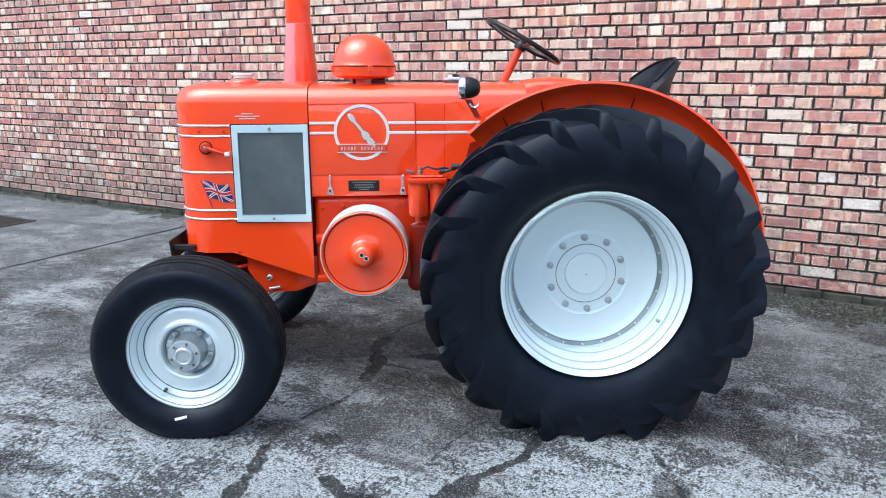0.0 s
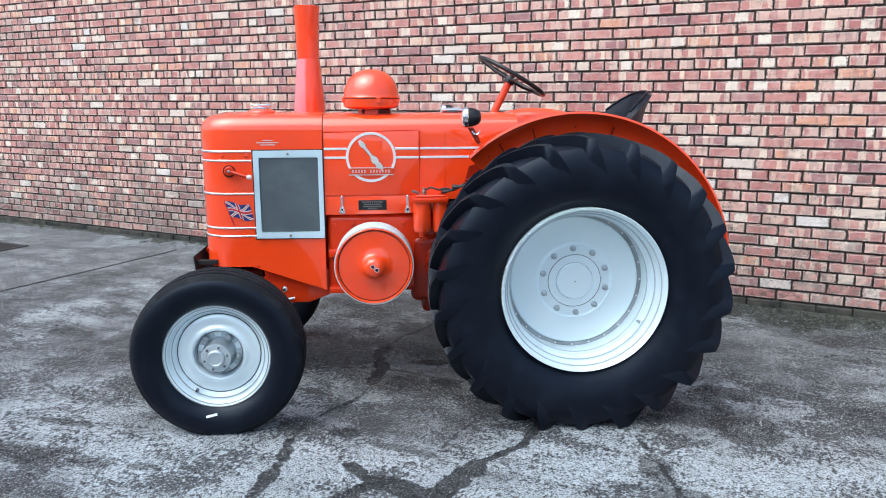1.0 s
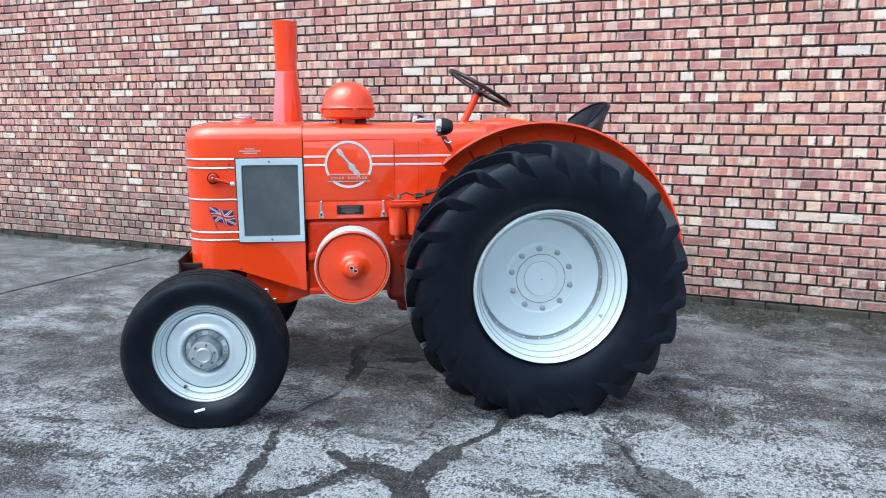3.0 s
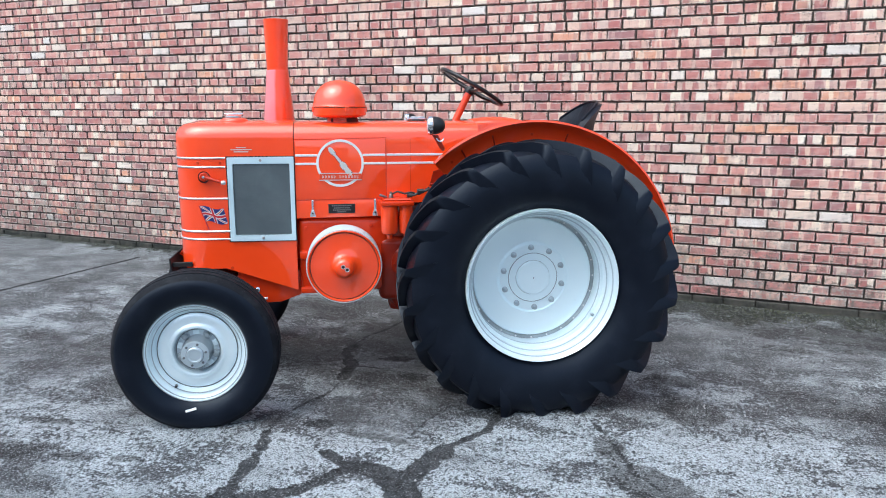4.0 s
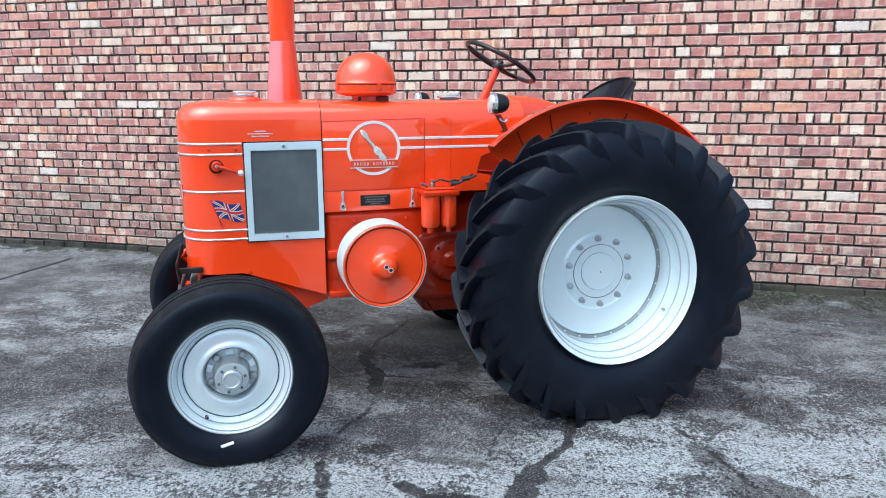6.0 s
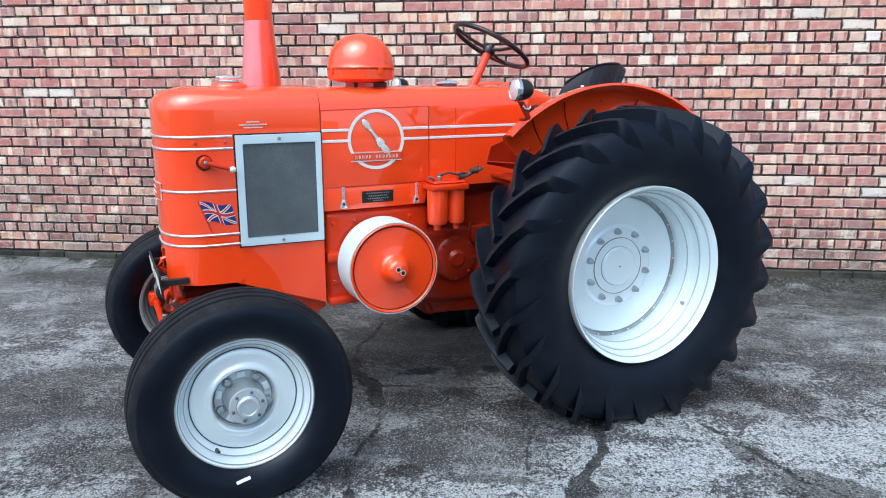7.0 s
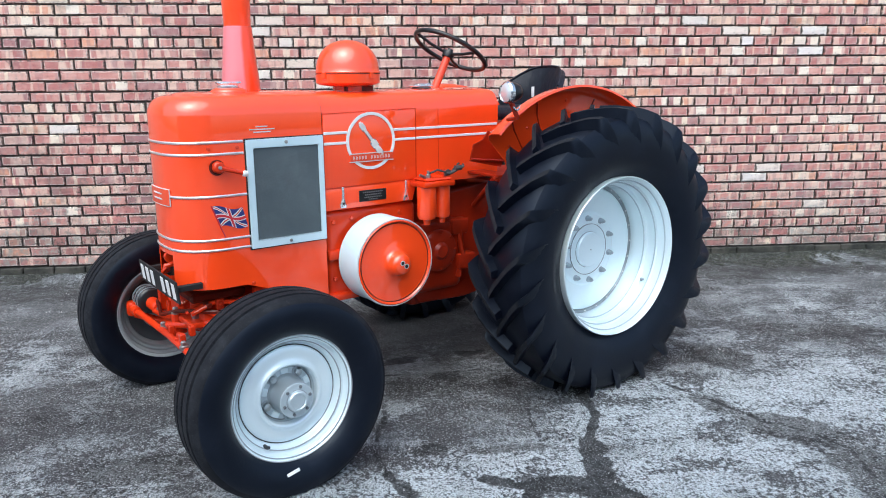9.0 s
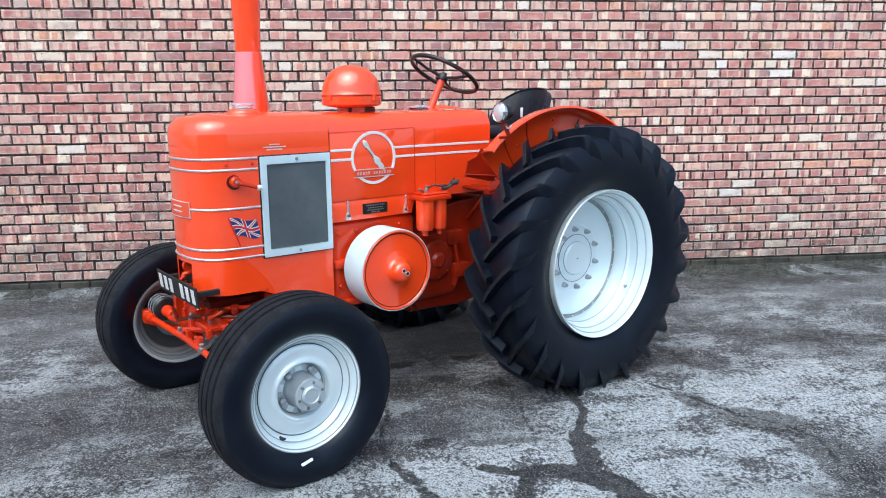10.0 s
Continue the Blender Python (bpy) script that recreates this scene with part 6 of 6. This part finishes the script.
    tube(bm, [(-1.80, -0.01, 0.74), (-1.84, -0.005, 0.73), (-1.855, 0.0, 0.70), (-1.83, 0.0, 0.675), (-1.79, 0.0, 0.67)], 0.012, 8)
    lathe(bm, [(0, -0.01), (0.026, -0.01), (0.026, 0.01), (0, 0.01)], (-1.815, 0.0, 0.765), "y", 14)
    part("tow_hook", bm, M_CAST, tractor)
    bm = bmesh.new()
    slab(bm, [(-1.785, 0.655), (-1.785, 0.79), (-1.78, 0.79), (-1.78, 0.655)], -0.12, 0.12)
    part("slot_backing", bm, M_GAP, tractor, "dark slot in the nose")


def build_number_plate():
    m = Matrix.Translation((-1.868, 0.012, 0.668)) @ Matrix.Rotation(radians(-6), 4, "Y") @ Matrix.Rotation(radians(0), 4, "X")
    bm = bmesh.new()
    box(bm, -0.004, 0.004, -0.248, 0.248, -0.047, 0.047, 0.002, 1, m)
    plate = part("number_plate", bm, M_MATT, tractor, "black number plate with plain white bars")
    for k in range(7):
        if k != 3:
            bm = bmesh.new()
            y = 0.205 - k * 0.0685
            box(bm, -0.0062, -0.003, y - 0.018, y + 0.018, -0.033, 0.033, 0.001, 1, m)
            part("plate_bar", bm, M_WHITE, plate, "plain white bar")
    bm = bmesh.new()
    box(bm, -1.865, -1.76, -0.215, -0.195, 0.665, 0.690, 0.003, 1)
    part("plate_bracket", bm, M_MATT, plate)
    bm = bmesh.new()
    box(bm, -1.865, -1.78, 0.195, 0.215, 0.665, 0.690, 0.003, 1)
    part("plate_bracket", bm, M_MATT, plate)


cowl = build_cowl()
bonnet = build_bonnet()
build_nose_details(cowl, bonnet)
build_radiator_screen(cowl)
build_badge(bonnet)
build_flag(cowl)
build_lower_side()
build_pulley()
build_filters()
build_top_fittings()
build_steering()
build_seat()
for side in (-1, 1):
    build_mudguard(side)
    build_headlamp(side)
    build_rear_wheel(side)
    build_front_wheel(side)
build_front_axle()
build_number_plate()


# ---- the bricks of the wall: garden wall bond, a header course after five or six of stretchers ----
COURSE, LENGTH, FIRST = 0.076, 0.2141, 0.100
JOINT = 0.0098
HEADERS = {2, 9, 15, 21, 27, 33, 39, 45, 51, 57}
# how far each course is shifted along the wall, from the ground up
SHIFTS = [0.051, 0.149, 0.100, 0.148, 0.029, 0.129, 0.026, 0.132, 0.030, 0.088, 0.026, 0.149, 0.059, 0.172, 0.074, 0.016, 0.074, 0.184, 0.079, 0.187, 0.082, 0.036, 0.095, 0.195, 0.092, 0.201, 0.097]


def brick_verts(rng, w, h, d=0.05):
    """A brick seen from the front: worn arrises, face towards -y, origin at its lower left."""
    j = lambda s=0.0022: rng.uniform(-s, s)
    e = 0.006
    out = []
    for y, i in ((d, 0.0), (e, 0.0), (0.0, e), (0.0, 0.024)):
        for x, z in ((i, i), (w - i, i), (w - i, h - i), (i, h - i)):
            out.append((x + j(), y + j(0.001), z + j()))
    return out


BRICK_EDGE = [(0.0, 0.0)] * 8 + [(0.003, 0.003)] * 4 + [(0.024, 0.024)] * 4
BRICK_FACES = [(12, 13, 14, 15)] + [(a + k, a + (k + 1) % 4, a + 4 + (k + 1) % 4, a + 4 + k) for a in (0, 4, 8) for k in range(4)]


def brick_mesh(name, verts, faces, uvs, edges):
    me = bpy.data.meshes.new(name)
    me.from_pydata(verts, [], faces)
    layer = me.uv_layers.new(name="UVMap")
    flat = [c for f in faces for v in f for c in uvs[v]]
    layer.data.foreach_set("uv", flat)
    rim = me.uv_layers.new(name="Edge")
    rim.data.foreach_set("uv", [c for f in faces for v in f for c in edges[v]])
    me.materials.append(M_BRICK)
    me.update()
    return me


def brick_uv(verts, w, h, x0=0.0, z0=0.0):
    return [((x - x0) / 0.2033, (z - z0) / h) for x, y, z in verts]


def build_bricks():
    rng = random.Random(11)
    shapes = {}
    for header in (False, True):
        w = (LENGTH / 2 if header else LENGTH) - JOINT
        shapes[header] = []
        for k in range(10):
            v = brick_verts(rng, w, COURSE - JOINT)
            shapes[header].append(brick_mesh("brick", v, BRICK_FACES, brick_uv(v, w, COURSE), BRICK_EDGE))
    verts, faces, uvs, edges = [], [], [], []
    count = 0
    rows = int((WALL_TOP - FIRST) / COURSE)
    for row in range(rows):
        header = row in HEADERS
        pitch = LENGTH / 2 if header else LENGTH
        shift = SHIFTS[row] if row < len(SHIFTS) else (0.09 + 0.5 * LENGTH * (row % 2) + rng.uniform(-0.01, 0.01)) % pitch
        x = math.ceil((WALL_X0 - shift) / pitch) * pitch + shift + JOINT / 2
        z = FIRST + row * COURSE + JOINT / 2
        while x < WALL_X1 - LENGTH:
            y = WALL_Y + rng.uniform(-0.004, 0.003)
            dx, dz = rng.uniform(-0.003, 0.003), rng.uniform(-0.002, 0.002)
            if 0.2 < x < 2.3 and 0.25 < z < 1.85 and count < 300:
                ob = new("brick", shapes[header][rng.randrange(10)])
                ob.parent = wall_north
                ob.location = (x + dx, y, z + dz)
                count += 1
            else:
                w = pitch - JOINT
                v = [(a + x + dx, b + y, c + z + dz) for a, b, c in brick_verts(rng, w, COURSE - JOINT)]
                n = len(verts)
                uvs += brick_uv(v, w, COURSE, x + dx, z + dz)
                verts += v
                edges += BRICK_EDGE
                faces += [tuple(n + q for q in f) for f in BRICK_FACES]
            x += pitch
    rest = new("brickwork", brick_mesh("brickwork", verts, faces, uvs, edges))
    rest.parent = wall_north
    rest["kind"] = "stuff"


build_bricks()


# ---- loose grit on the yard and moss at the foot of the wall ----
def build_grit():
    rng = random.Random(21)
    verts, faces = [], []
    while len(faces) < 4 * 5200:
        x, y = rng.uniform(-4.9, 1.9), rng.uniform(1.3, 5.2)
        if noise.noise((x * 1.3, y * 1.6, 4.7)) < rng.uniform(-0.25, 0.35):
            continue
        if math.hypot((x + 1.6) / 1.6, (y - 3.9) / 0.9) < 1.0:
            continue
        s = rng.choice((0.0016, 0.002, 0.002, 0.0026, 0.0036, 0.005))
        a = rng.uniform(0, 6.28)
        n = len(verts)
        for k in range(4):
            r = s * rng.uniform(0.8, 1.4)
            verts.append((x + r * math.cos(a + k * 1.57), y + r * math.sin(a + k * 1.57), 0.0 - s * 0.5))
        verts.append((x + s * rng.uniform(-0.3, 0.3), y + s * rng.uniform(-0.3, 0.3), s * rng.uniform(0.8, 1.4) + 0.002))
        faces += [(n + k, n + (k + 1) % 4, n + 4) for k in range(4)]
    me = bpy.data.meshes.new("grit")
    me.from_pydata(verts, [], faces)
    me.materials.append(M_GRIT)
    me.update()
    tagged(new("grit", me), "loose pale grit scattered over the yard", "grit", kind="stuff")


def build_moss():
    rng = random.Random(31)
    verts, faces = [], []
    for _ in range(5200):
        x = rng.uniform(-9.5, 3.6)
        y = WALL_Y - 0.02 - abs(rng.gauss(0, 0.11))
        if noise.noise((x * 1.7, y * 5.0, 0.3)) < -0.12 or (x < -3.2 and y < 5.26):
            continue
        z = 0.045 * max(0.0, min(1.0, (y - 5.05) / 0.27)) ** 1.5
        s = rng.uniform(0.003, 0.011)
        n = len(verts)
        for k in range(5):
            r = s * rng.uniform(0.7, 1.3)
            verts.append((x + r * math.cos(k * 1.257), y + r * math.sin(k * 1.257), z - 0.004))
        verts.append((x, y, z + s * rng.uniform(0.35, 0.9)))
        faces += [(n + k, n + (k + 1) % 5, n + 5) for k in range(5)]
    me = bpy.data.meshes.new("moss")
    me.from_pydata(verts, [], faces)
    me.materials.append(M_MOSS)
    me.update()
    tagged(new("moss", me), "dark moss and debris along the foot of the wall", "moss", kind="stuff")


build_grit()
build_moss()


def build_drain_cover():
    """Cast iron cover let into the concrete."""
    root = new("drain_cover")
    root.location = (-7.55, 4.33, 0.0)
    tagged(root, "dark cast iron drain cover let into the concrete", "drain cover")
    bm = bmesh.new()
    for x0, x1, y0, y1 in ((-0.32, 0.32, -0.24, -0.21), (-0.32, 0.32, 0.21, 0.24), (-0.32, -0.29, -0.21, 0.21), (0.29, 0.32, -0.21, 0.21)):
        box(bm, x0, x1, y0, y1, -0.03, 0.010, 0.002, 1)
    part("cover_frame", bm, M_DULL, root)
    for k in range(6):
        bm = bmesh.new()
        x = -0.285 + 0.095 * k
        box(bm, x, x + 0.09, -0.205, 0.205, -0.03, 0.008, 0.003, 1)
        part("cover_bar", bm, M_GAP, root)


build_drain_cover()
